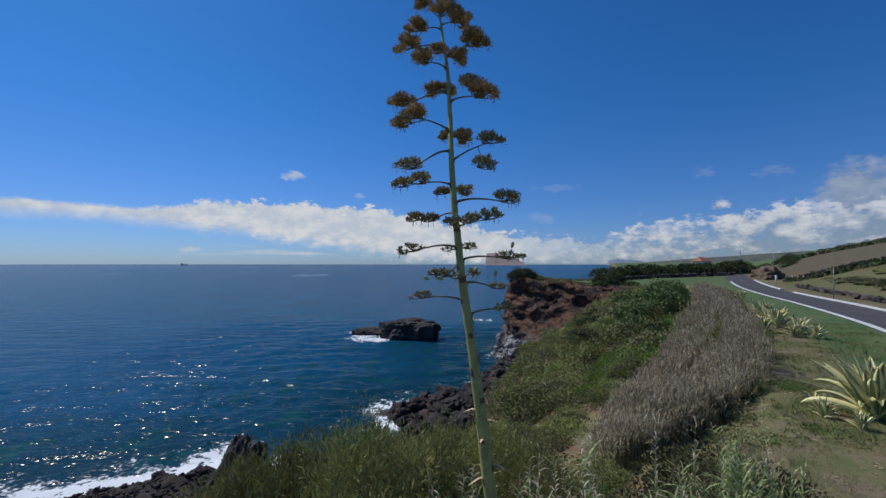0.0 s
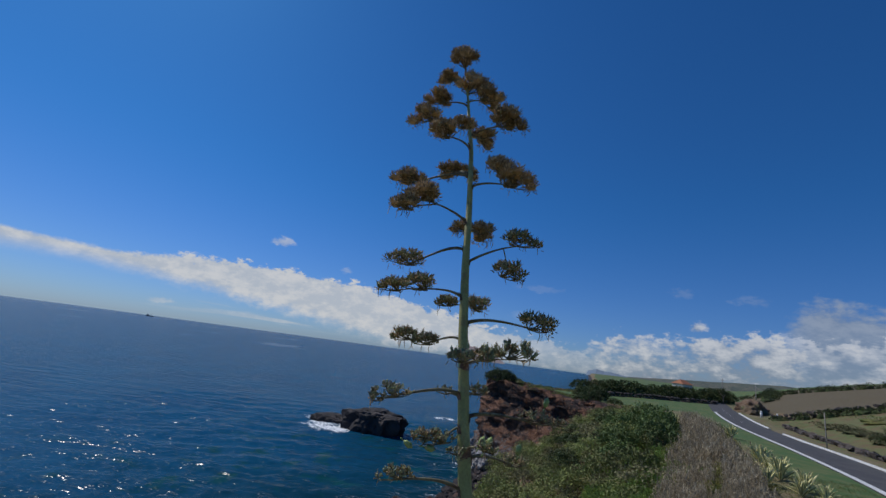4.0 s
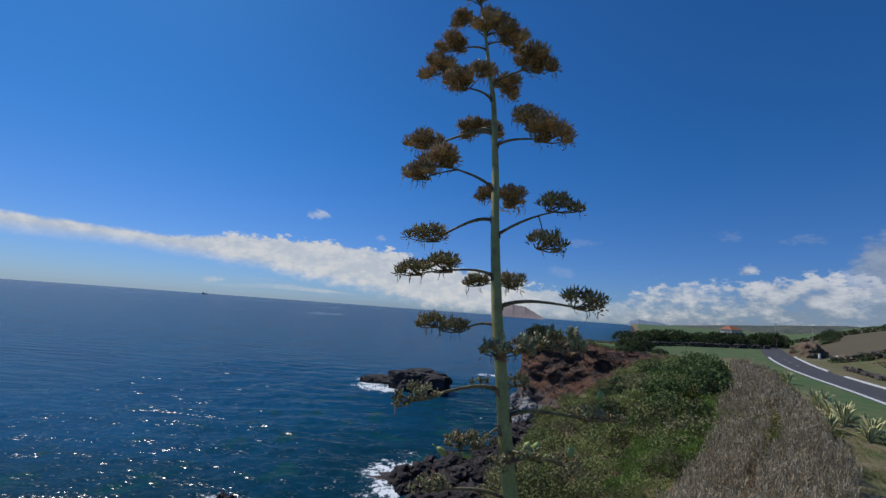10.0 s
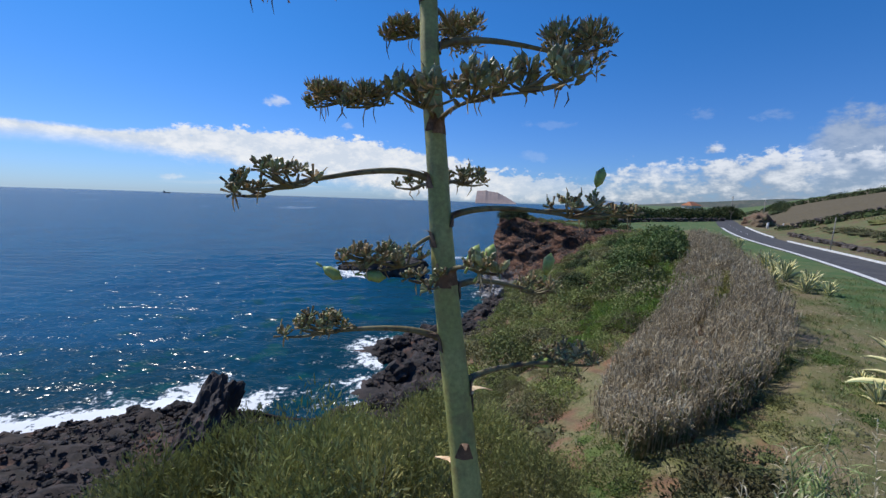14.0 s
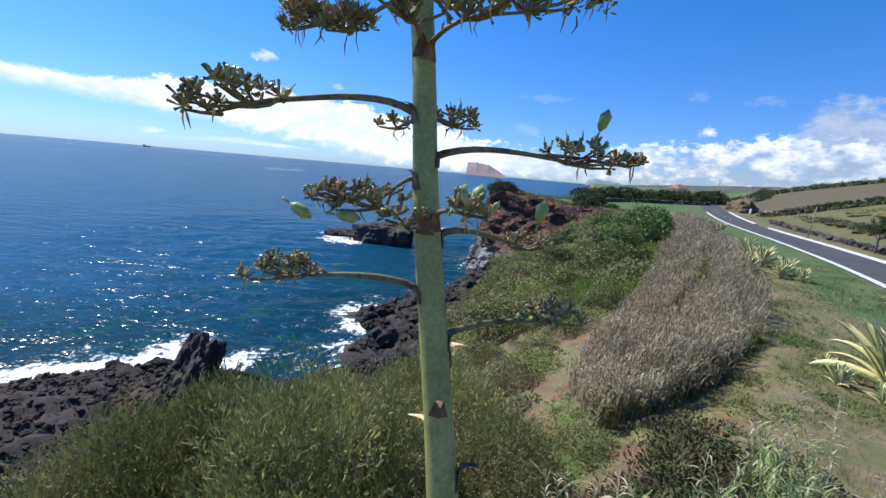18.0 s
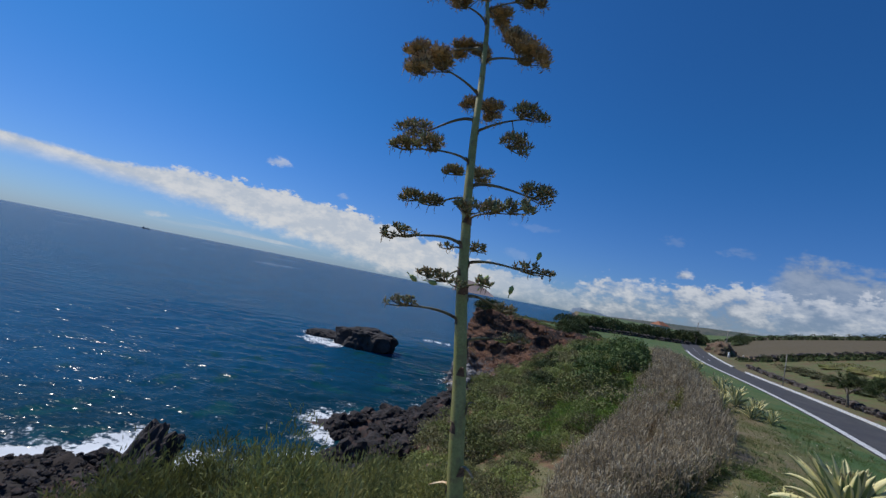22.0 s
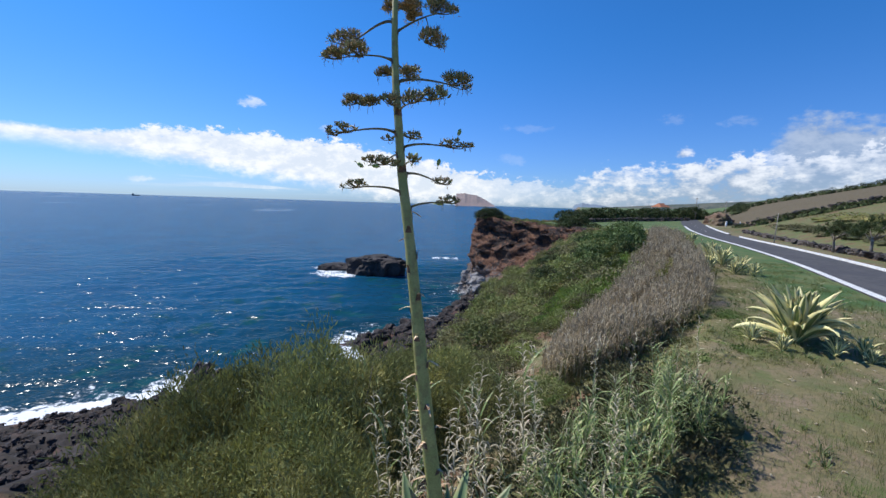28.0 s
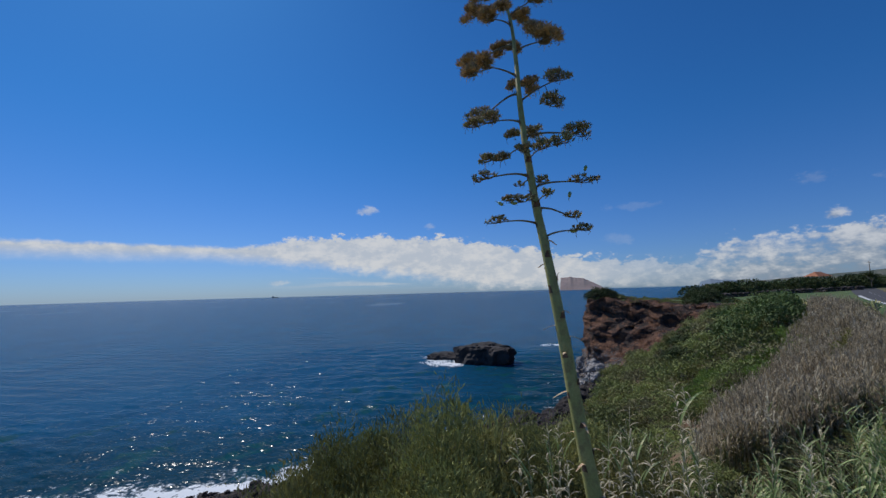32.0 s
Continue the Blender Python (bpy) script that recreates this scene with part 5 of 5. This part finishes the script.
# agaves
def agave_leaf_material(name, edge, mid):
    m, nt, b = mat(name, 0.5)
    c = nt.nodes.new("ShaderNodeUVMap")
    s = nt.nodes.new("ShaderNodeSeparateXYZ")
    nt.links.new(c.outputs[0], s.inputs[0])
    f = mathn(nt, "ABSOLUTE", mathn(nt, "SUBTRACT", s.outputs[0], 0.5))
    f = mathn(nt, "ADD", f, mathn(nt, "MULTIPLY", mathn(nt, "SUBTRACT", tex(nt, 14, 3), 0.5), 0.12))
    col = mixc(nt, mapr(nt, f, 0.17, 0.25), mid, edge)
    oi = nt.nodes.new("ShaderNodeObjectInfo")
    h = nt.nodes.new("ShaderNodeHueSaturation")
    nt.links.new(mapr(nt, oi.outputs["Random"], 0, 1, 0.75, 1.2, smooth=False), h.inputs["Value"])
    nt.links.new(mixc(nt, mapr(nt, tex(nt, 6, 5), 0.6, 0.75), col, (0.30, 0.24, 0.12)), h.inputs["Color"])
    nt.links.new(h.outputs[0], b.inputs["Base Color"])
    bump(nt, b, tex(nt, 40, 3), 0.2, 0.004)
    return m


M_AGAVE = agave_leaf_material("variegated_agave", (0.74, 0.68, 0.33), (0.15, 0.21, 0.085))
M_AGAVEG = agave_leaf_material("green_agave", (0.17, 0.22, 0.09), (0.12, 0.18, 0.08))


def agave_leaf(name, bend, seed):
    """A thick gutter-shaped leaf, 1 long, pointing along +x and rising."""
    bm = bmesh.new()
    uv = bm.loops.layers.uv.new("UVMap")
    rows, n = [], 9
    p, ang = Vector((0, 0, 0)), 0.0
    for i in range(n + 1):
        t = i / n
        w = 0.088 * (0.8 + 0.9 * t) * (1 - t ** 2.2) ** 0.9 + 0.002
        up = Vector((-math.sin(ang), 0, math.cos(ang)))
        th = 0.022 * (1 - t) + 0.002
        row = []
        for q in (-1, -0.5, 0, 0.5, 1):
            row.append(bm.verts.new(p + Vector((0, q * w, 0)) + up * (w * 0.7 * q * q)))
        for q in (0.5, 0, -0.5):
            row.append(bm.verts.new(p + Vector((0, q * w, 0)) + up * (w * 0.7 * q * q - th)))
        rows.append(row)
        p = p + Vector((math.cos(ang), 0, math.sin(ang))) / n
        ang -= bend * (0.4 + 1.6 * t) / n
    us = (0, 0.25, 0.5, 0.75, 1, 0.75, 0.5, 0.25)
    for i in range(n):
        for j in range(8):
            k = (j + 1) % 8
            f = bm.faces.new((rows[i][j], rows[i][k], rows[i + 1][k], rows[i + 1][j]))
            f.smooth = True
            for l, (uu, vv) in zip(f.loops, ((us[j], i / n), (us[k], i / n), (us[k], (i + 1) / n), (us[j], (i + 1) / n))):
                l[uv].uv = (uu, vv)
    me = bpy.data.meshes.new(name)
    bm.to_mesh(me)
    bm.free()
    return me


def agave(name, leaves, length, material, seed, label, group=""):
    r = random.Random(seed)
    e = tagged(new(name), label, "agave plant", group)
    ms = [agave_leaf("leaf", b, seed + k) for k, b in enumerate((0.0, 0.2, 0.45, 1.3))]
    for m in ms:
        m.materials.append(material)
    for i in range(leaves):
        t = i / leaves                               # from the outer to the inner leaves
        rise = 30 + 57 * math.sqrt(t) + r.uniform(-10, 10)
        me = ms[3 if t < 0.2 and r.random() < 0.6 else 2 if t < 0.45 and r.random() < 0.7 else 1 if r.random() < 0.5 else 0]
        l = length * (0.75 + 0.35 * math.sin(math.pi * min(1, t + 0.2))) * r.uniform(0.85, 1.1)
        o = new("leaf", me)
        o.parent = e
        a = i * 137.5 + r.uniform(-12, 12)
        o.matrix_local = pose(0, 0, 0.1 + 0.25 * t, 0, 0, a) @ pose(0.05, 0, 0, r.gauss(0, 22), -rise, 0) @ Matrix.Diagonal((l, l * 0.85, l, 1))
    return e


big = agave("variegated_agave", 84, 1.8, M_AGAVE, 1, "large variegated agave with green and cream-yellow leaves")
big.matrix_world = pose(12.4, 10.5, lie(12.4, 10.5) - 0.12, 0, 0, 20)
base = agave("green_agave", 34, 1.75, M_AGAVEG, 2, "broad green agave rosette at the foot of the flower stalk")
base.matrix_world = pose(HOME.x, HOME.y, lie(HOME.x, HOME.y) - 0.1, 0, 0, 60)
tuft = agave("small_agave", 26, 0.9, M_AGAVE, 3, "clump of pale variegated agave on the verge", "agave clumps")
tuft.matrix_world = pose(21.1, 25.3, lie(21.1, 25.3) - 0.1)
for x, y, s in ((22.3, 26.4, 1.2), (20.6, 27.2, 1.1), (22.8, 29.1, 1.5), (23.6, 31.0, 1.3), (24.8, 33.6, 1.5), (25.8, 35.6, 1.2), (21.9, 24.6, 0.9), (33.6, 50.5, 1.4), (10.1, 12.9, 0.45), (8.6, 11.6, 0.4), (11.4, 15.2, 0.55), (31.0, 57, 1.6), (4.2, 4.6, 0.7), (13.6, 9.4, 0.6), (11.3, 9.7, 0.55), (11.0, 10.6, 0.6), (11.6, 11.6, 0.5), (12.6, 9.3, 0.6), (13.8, 10.6, 0.55), (13.2, 8.8, 0.45)):
    copy_thing(tuft, pose(0, 0, 0)).matrix_world = pose(x, y, lie(x, y) - 0.08, 0, 0, rng.uniform(0, 360)) @ Matrix.Scale(s, 4)

# grass and weeds on the verge
acc = Acc()
M_GRASS = mottled("verge_grass", (0.11, 0.17, 0.04), (0.20, 0.20, 0.07), (0.30, 0.26, 0.13), 0.5, 7, 0.85, 0.0, isle=0.35, trans=0.3)
for k in range(34000):
    y = 1 + 30 * rng.random() ** 1.9
    x = float(rim_x(y)) - 1.0 + rng.uniform(0, 1) * (float(road_x(y)) - 3.6 - float(rim_x(y)) + 1.0)
    den = 0.58 + 0.9 * noise.noise((x * 0.6, y * 0.6, 12))
    if rng.random() > den:
        continue
    b = Vector((x, y, lie(x, y) - 0.02))
    for i in range(4):
        o = away()
        acc.blade(b + o * rng.uniform(0, 0.06), o * rng.uniform(0.2, 0.7) + Vector((0, 0, 1)), o.cross(Vector((0, 0, 1))), rng.uniform(0.06, 0.2) * (0.7 + den), 0.014, rng.uniform(0.2, 1.2), 1)
tagged(part_mesh("verge_grass", acc.mesh("verge_grass"), M_GRASS), "short uneven grass and weeds on the verge", "grass", "", "stuff")

# weeds and pale debris scattered over the verge
acc = Acc()
for k in range(520):
    y = 1 + 26 * rng.random() ** 1.5
    x = float(rim_x(y)) - 0.5 + rng.random() * (float(road_x(y)) - 3.4 - float(rim_x(y)))
    if noise.noise((x * 0.3, y * 0.3, 15)) < -0.1:
        continue
    b, s = Vector((x, y, lie(x, y) - 0.02)), rng.uniform(0.5, 1.4)
    for i in range(14):
        o = away()
        acc.blade(b + o * 0.03, o * rng.uniform(0.2, 0.9) + Vector((0, 0, rng.uniform(0.5, 1.2))), o.cross(Vector((0, 0, 1))), s * rng.uniform(0.12, 0.3), 0.028, rng.uniform(0.3, 1.6), 3)
tagged(part_mesh("verge_weeds", acc.mesh("verge_weeds"), M_CANE), "leafy green weeds dotted over the verge", "weeds", "", "stuff")
acc = Acc()
for k in range(420):
    y = 1 + 22 * rng.random() ** 1.4
    x = float(rim_x(y)) - 0.5 + rng.random() * (float(road_x(y)) - 3.4 - float(rim_x(y)))
    o = away()
    acc.spindle((x, y, lie(x, y) + 0.02), o + Vector((0, 0, rng.uniform(-0.05, 0.15))), rng.uniform(0.06, 0.22), rng.uniform(0.02, 0.06), 5)
tagged(part_mesh("verge_debris", acc.mesh("verge_debris"), M_CANEDRY), "pale dry leaf scraps and stones on the verge", "debris", "", "stuff")
# dry tufts on the headland and along the rim
cs = np.array([(float(rim_x(y)) + gen.uniform(0, 14), y, 0) for y in gen.uniform(88, 118, 90)])
cs[:, 2] = [lie(x, y) - 0.1 for x, y, _ in cs]
leaf_cloud("headland_grass", cs, gen.uniform(0.5, 1.3, len(cs)), gen.uniform(0.25, 0.7, len(cs)), 90, 0.25, M_GRASS, "dry grass tufts on top of the headland", "grass")
cs = np.array([(float(rim_x(y)) - gen.uniform(-1.5, 7.0), y, 0) for y in gen.uniform(8, 14, 60)])
cs[:, 2] = [lie(x, y) - 0.05 for x, y, _ in cs]
leaf_cloud("rim_groundcover", cs, gen.uniform(0.3, 0.8, len(cs)), gen.uniform(0.1, 0.25, len(cs)), 260, 0.06, M_GRASS, "low yellow-green ground cover on the rim", "ground cover")
cs = np.array([(gen.uniform(-0.6, 6.3), gen.uniform(-1.6, 2.4), 0) for k in range(150)])
cs[:, 1] += 1.6 + 0.78 * cs[:, 0]
cs[:, 2] = [lie(x, y) - 0.05 for x, y, _ in cs]
leaf_cloud("cane_undergrowth", cs, gen.uniform(0.35, 0.8, len(cs)), gen.uniform(0.2, 0.8, len(cs)), 300, 0.075, M_UNDER, "low dark undergrowth between the canes", "undergrowth")

# road, its edge lines and kerbs, posts, walls, hedges, trees and the house
rng = random.Random(33)
M_ROAD = mottled("asphalt", (0.062, 0.06, 0.062), (0.082, 0.078, 0.076), (0.05, 0.05, 0.05), 0.6, 25, 0.9, 0.3, 0.01)
M_PAINT = mottled("white_road_paint", (0.74, 0.74, 0.72), (0.62, 0.62, 0.59), (0.5, 0.49, 0.46), 1.5, 12, 0.8, 0.2, 0.004)
M_STONE = mottled("dark_wall_stone", (0.05, 0.04, 0.035), (0.09, 0.07, 0.06), (0.13, 0.115, 0.10), 0.8, 5, 0.92, 0.8, 0.1, isle=0.4)
M_POST = mottled("weathered_post", (0.36, 0.33, 0.28), (0.26, 0.23, 0.19), None, 4, 30, 0.85, 0.2, 0.005)
M_WHITE = mottled("white_painted_stone", (0.80, 0.80, 0.77), (0.66, 0.65, 0.61), None, 3, 20, 0.8, 0.2, 0.005)


def ribbon(name, y0, y1, w0, w1, lift, thick, material, step=1.0):
    """A strip along the road between two offsets from its middle, with a thickness."""
    yr = np.arange(y0, y1 + step * 0.5, step)
    xc, dx = road_x(yr), (road_x(yr + 0.5) - road_x(yr - 0.5))
    nx, ny = 1 / np.hypot(1, dx), -dx / np.hypot(1, dx)
    n = 5 if w1 - w0 > 2 else 2
    W = np.linspace(w0, w1, n)
    XR, YR = xc[:, None] + nx[:, None] * W, yr[:, None] + ny[:, None] * W
    top = plateau(XR, YR) + lift
    top[:] = top.mean(axis=1, keepdims=True) if n == 5 else top
    X2 = np.concatenate([XR[:, :1], XR, XR[:, -1:]], 1)
    Y2 = np.concatenate([YR[:, :1], YR, YR[:, -1:]], 1)
    Z2 = np.concatenate([top[:, :1] - thick, top, top[:, -1:] - thick], 1)
    return part_mesh(name, grid_mesh(name, X2, Y2, Z2), material)


HALF = 2.75
tagged(ribbon("road", -40, 330, -HALF, HALF, 0.07, 0.4, M_ROAD), "grey asphalt coast road curving towards the hill", "road", "", "structure")
tagged(ribbon("trim_edge_line", -30, 96, -HALF + 0.04, -HALF + 0.54, 0.082, 0.01, M_PAINT), "white painted edge line of the road", "road marking", "", "structure")
for nm, a, b in (("trim_kerb_near", 22, 66), ("trim_kerb_far", 73, 104)):
    tagged(ribbon(nm, a, b, HALF - 0.1, HALF + 0.22, 0.24, 0.4, M_WHITE, 0.5), "low white painted kerb along the road", "kerb", "", "structure")
for k in range(6):
    y = 78 + k * 7.0
    tagged(ribbon("trim_centre_dash", y, y + 1.6, -0.06, 0.06, 0.078, 0.005, M_PAINT, 0.4), "short worn white dash in the road's middle", "road marking", "", "structure")


def post(name, x, y, h, r, material, label, cap=True, lean=0.0):
    e = tagged(new(name), label, "post")
    e.matrix_world = pose(x, y, lie(x, y) - 0.05, lean, lean, rng.uniform(0, 90))
    acc = Acc()
    acc.tube([(0, 0, 0), (0, 0, h * 0.5), (0, 0, h)], [r, r * 0.95, r * 0.85], 10)
    part_mesh("shaft", acc.mesh("shaft", True), material, e)
    if cap:
        acc = Acc()
        acc.tube([(0, 0, h - 0.001), (0, 0, h + r * 0.5), (0, 0, h + r * 0.9)], [r * 1.02, r * 0.8, r * 0.3], 10)
        part_mesh("cap", acc.mesh("cap", True), material, e)
    return e


post("roadside_pole", 46.8, 53.2, 4.3, 0.06, M_POST, "thin weathered pole beside the road kerb", True, 1.2)
post("marker_post", 72.7, 99.7, 1.3, 0.26, M_WHITE, "stout white painted marker stone by the road", True)
post("marker_post", 75.0, 98.0, 1.0, 0.18, M_WHITE, "small white painted marker stone by the road", True)


def utility_pole(x, y, h):
    e = tagged(new("utility_pole"), "wooden utility pole with a crossarm by the road", "utility pole")
    e.matrix_world = pose(x, y, lie(x, y) - 0.1, 0, 2, 30)
    acc = Acc()
    acc.tube([(0, 0, 0), (0, 0, h)], [0.16, 0.11], 8)
    part_mesh("pole", acc.mesh("pole", True), M_POST, e)
    acc = Acc()
    acc.tube([(-0.8, 0, h - 0.5), (0.8, 0, h - 0.5)], [0.06, 0.06], 6)
    arm = part_mesh("crossarm", acc.mesh("crossarm"), M_POST, e)
    for q in (-0.7, 0, 0.7):
        acc = Acc()
        acc.tube([(q, 0, h - 0.44), (q, 0, h - 0.3)], [0.04, 0.05], 6)
        part_mesh("insulator", acc.mesh("insulator"), M_WHITE, arm)


utility_pole(96, 150, 8.5)
utility_pole(106, 148, 6.5)


def stone_wall(name, pts, h, label, stones=True):
    """A dry-stone wall of heaped lava stones along a line of points."""
    e = tagged(new(name), label, "stone wall")
    acc, count = Acc(), 0
    for (x0, y0), (x1, y1) in zip(pts, pts[1:]):
        L = math.hypot(x1 - x0, y1 - y0)
        n = int(L / 0.75)
        for i in range(n):
            t = (i + rng.random() * 0.6) / n
            for lev in range(max(2, int(h / 0.45))):
                x, y = x0 + (x1 - x0) * t + rng.gauss(0, 0.14), y0 + (y1 - y0) * t + rng.gauss(0, 0.14)
                s = rng.uniform(0.32, 0.55)
                vs, fs = data[count % 5]
                m = pose(x, y, lie(x, y) + lev * h / max(2, int(h / 0.45)) + 0.15, 0, 0, rng.uniform(0, 360)) @ Matrix.Diagonal((s * 1.3, s, s * 0.8, 1))
                acc.add([tuple(m @ v) for v in vs], fs)
                count += 1
    o = part_mesh("stones", acc.mesh("stones"), M_STONE, e, "heaped dark lava stones")
    o["kind"] = "stuff"
    return e


def hedge(pts, w, h, leaf, material, label, per=70, name="hedge"):
    cs, rr, hh = [], [], []
    for (x0, y0), (x1, y1) in zip(pts, pts[1:]):
        L = math.hypot(x1 - x0, y1 - y0)
        for i in range(max(2, int(L / (w * 0.55)))):
            t = (i + rng.random()) / max(2, int(L / (w * 0.55)))
            x, y = x0 + (x1 - x0) * t + rng.gauss(0, w * 0.12), y0 + (y1 - y0) * t + rng.gauss(0, w * 0.12)
            cs.append((x, y, lie(x, y) - 0.1))
            rr.append(w * rng.uniform(0.5, 0.8))
            hh.append(h * rng.uniform(0.65, 1.15))
    return leaf_cloud(name, np.array(cs), np.array(rr), np.array(hh), per, leaf, material, label, "hedge")


def along(side, y0, y1, n=8):
    """Points beside the road at a distance from its middle."""
    return [(float(road_x(y)) + side / 0.87, y) for y in np.linspace(y0, y1, n)]


# the green field behind the headland, its wall and hedge
stone_wall("field_wall", [(37, 112), (60, 122), (84, 134)], 1.3, "long dark stone wall along the green field")
hedge([(36, 118), (60, 130), (90, 146), (104, 160)], 4.6, 3.6, 0.5, M_DARKBUSH, "dark green hedge behind the field wall", 520)
hedge([(33, 97), (36, 106), (38, 112)], 2.6, 2.4, 0.28, M_DARKBUSH, "dark bushes at the field corner", 420, "field_bushes")
# wall up the hill below the ploughed field, hedge along its crest
climb = [(70, 93), (78, 86), (88, 77), (97, 68.5), (110, 57), (126, 44)]
stone_wall("hill_wall", climb, 1.5, "dark stone wall climbing the hill below the field")
hedge([(x - 0.8, y - 1.2) for x, y in climb], 1.8, 1.5, 0.22, M_DARKBUSH, "dark bramble along the hill wall", 150, "wall_bramble")
hedge([(112, 225), (128, 195), (140, 160), (150, 132), (158, 105), (168, 76), (178, 50)], 2.6, 1.9, 0.3, M_DARKBUSH, "dark hedge along the crest of the ploughed field", 190)
stone_wall("verge_wall", along(7.0, 34, 80, 8), 0.55, "low broken grey stone wall along the road")
hedge(along(13, 30, 78, 7), 3.0, 0.8, 0.16, M_UNDER, "rough brown-green scrub behind the roadside wall", 240, "verge_scrub")
hedge(along(19, 30, 74, 7), 5.0, 1.3, 0.2, M_SCRUB, "rough green scrub below the hill field", 260, "verge_scrub")
hedge(along(27, 26, 66, 7), 4.0, 1.6, 0.2, M_DARKBUSH, "dark bramble patches below the hill field", 240, "verge_scrub")
hedge(along(36, 24, 56, 7), 4.0, 1.1, 0.2, M_SCRUB, "green scrub on the hillside", 200, "verge_scrub")
# earth bank where the road is cut
M_BANK = mottled("bank_earth", (0.17, 0.10, 0.06), (0.12, 0.09, 0.05), (0.09, 0.10, 0.04), 0.4, 4, 0.92, 0.7, 0.1)
me = rock_mesh("earth_bank", 91, 4, 0.35)
me.materials.append(M_BANK)
rock("earth_bank", me, (79, 112, 17.6), (4.0, 7.5, 3.4), -28, "brown earth bank beside the road cutting", "earth bank")
hedge([(92, 150), (104, 168), (116, 176)], 4, 4, 0.3, M_DARKBUSH, "dark trees beyond the road's bend", 420, "tree_belt")
hedge([(112, 150), (128, 170)], 4, 3, 0.3, M_DARKBUSH, "dark trees beyond the earth bank", 420, "tree_belt")


# trees beside the road
def tree(x, y, h, r, seed):
    c = shrub_mesh("crown", 150, 40, 0.12, 1.0, 0.85, seed)
    c.transform(Matrix.Translation((0, 0, 0.75)))
    t = Acc()
    q = random.Random(seed)
    t.tube([(0, 0, -0.1), (0.04, 0.02, 0.4), (0.0, 0.05, 0.85)], [0.075, 0.055, 0.04], 8)
    for i in range(7):
        a = q.uniform(0, 6.28)
        t.tube([(0, 0.03, 0.6 + 0.03 * i), (math.cos(a) * 0.3, math.sin(a) * 0.3, 0.95), (math.cos(a) * 0.7, math.sin(a) * 0.7, 1.2 + q.uniform(-0.1, 0.2))], [0.03, 0.022, 0.008], 5)
    plant("roadside_tree", c, t.mesh("trunk", True), (M_DARKBUSH, M_BARK), (x, y, lie(x, y)), (r, r, h / 1.6), seed * 40, "small dark wind-shaped tree with a bent trunk", "tree", "roadside trees")


tree(46.2, 44.0, 3.6, 2.1, 1)
tree(44.5, 38.2, 4.2, 2.6, 2)
tree(52.0, 42.0, 3.6, 2.2, 3)
tree(90.5, 141, 5.2, 1.8, 4)


# house with a tiled roof behind the hedge
def house(x, y, w, d, h, turn):
    e = tagged(new("house"), "pale house with an orange tiled hip roof behind the hedge", "house")
    e.matrix_world = pose(x, y, lie(x, y) - 0.9, 0, 0, turn)
    M_WALL = mottled("house_wall", (0.68, 0.64, 0.57), (0.60, 0.56, 0.5), None, 1, 8, 0.85, 0.1)
    M_TILE = mottled("roof_tiles", (0.42, 0.17, 0.08), (0.34, 0.13, 0.07), None, 2, 10, 0.85, 0.3, 0.05)
    M_GLASS = mottled("dark_glass", (0.03, 0.035, 0.04), (0.05, 0.055, 0.06), None, 1, 5, 0.15, 0.0)
    bm = bmesh.new()
    bmesh.ops.create_cube(bm, size=1, matrix=Matrix.Translation((0, 0, h / 2)) @ Matrix.Diagonal((w, d, h, 1)))
    part("wall", bm, M_WALL, e)
    bm = bmesh.new()
    o = 0.5
    lo = [bm.verts.new(v) for v in ((-w / 2 - o, -d / 2 - o, h), (w / 2 + o, -d / 2 - o, h), (w / 2 + o, d / 2 + o, h), (-w / 2 - o, d / 2 + o, h))]
    hi = [bm.verts.new(v) for v in ((-w / 4, 0, h + 2.6), (w / 4, 0, h + 2.6))]
    for f in ((lo[0], lo[1], hi[1], hi[0]), (lo[1], lo[2], hi[1]), (lo[2], lo[3], hi[0], hi[1]), (lo[3], lo[0], hi[0]), tuple(lo[::-1])):
        bm.faces.new(f)
    part("roof", bm, M_TILE, e, "orange clay tile roof")
    for q in (-w * 0.3, 0, w * 0.3):
        bm = bmesh.new()
        bmesh.ops.create_cube(bm, size=1, matrix=Matrix.Translation((q, -d / 2 - 0.02, h * 0.55)) @ Matrix.Diagonal((1.1, 0.1, 1.3, 1)))
        part("window", bm, M_GLASS, e)


house(143, 262, 8.5, 7, 4.6, 25)
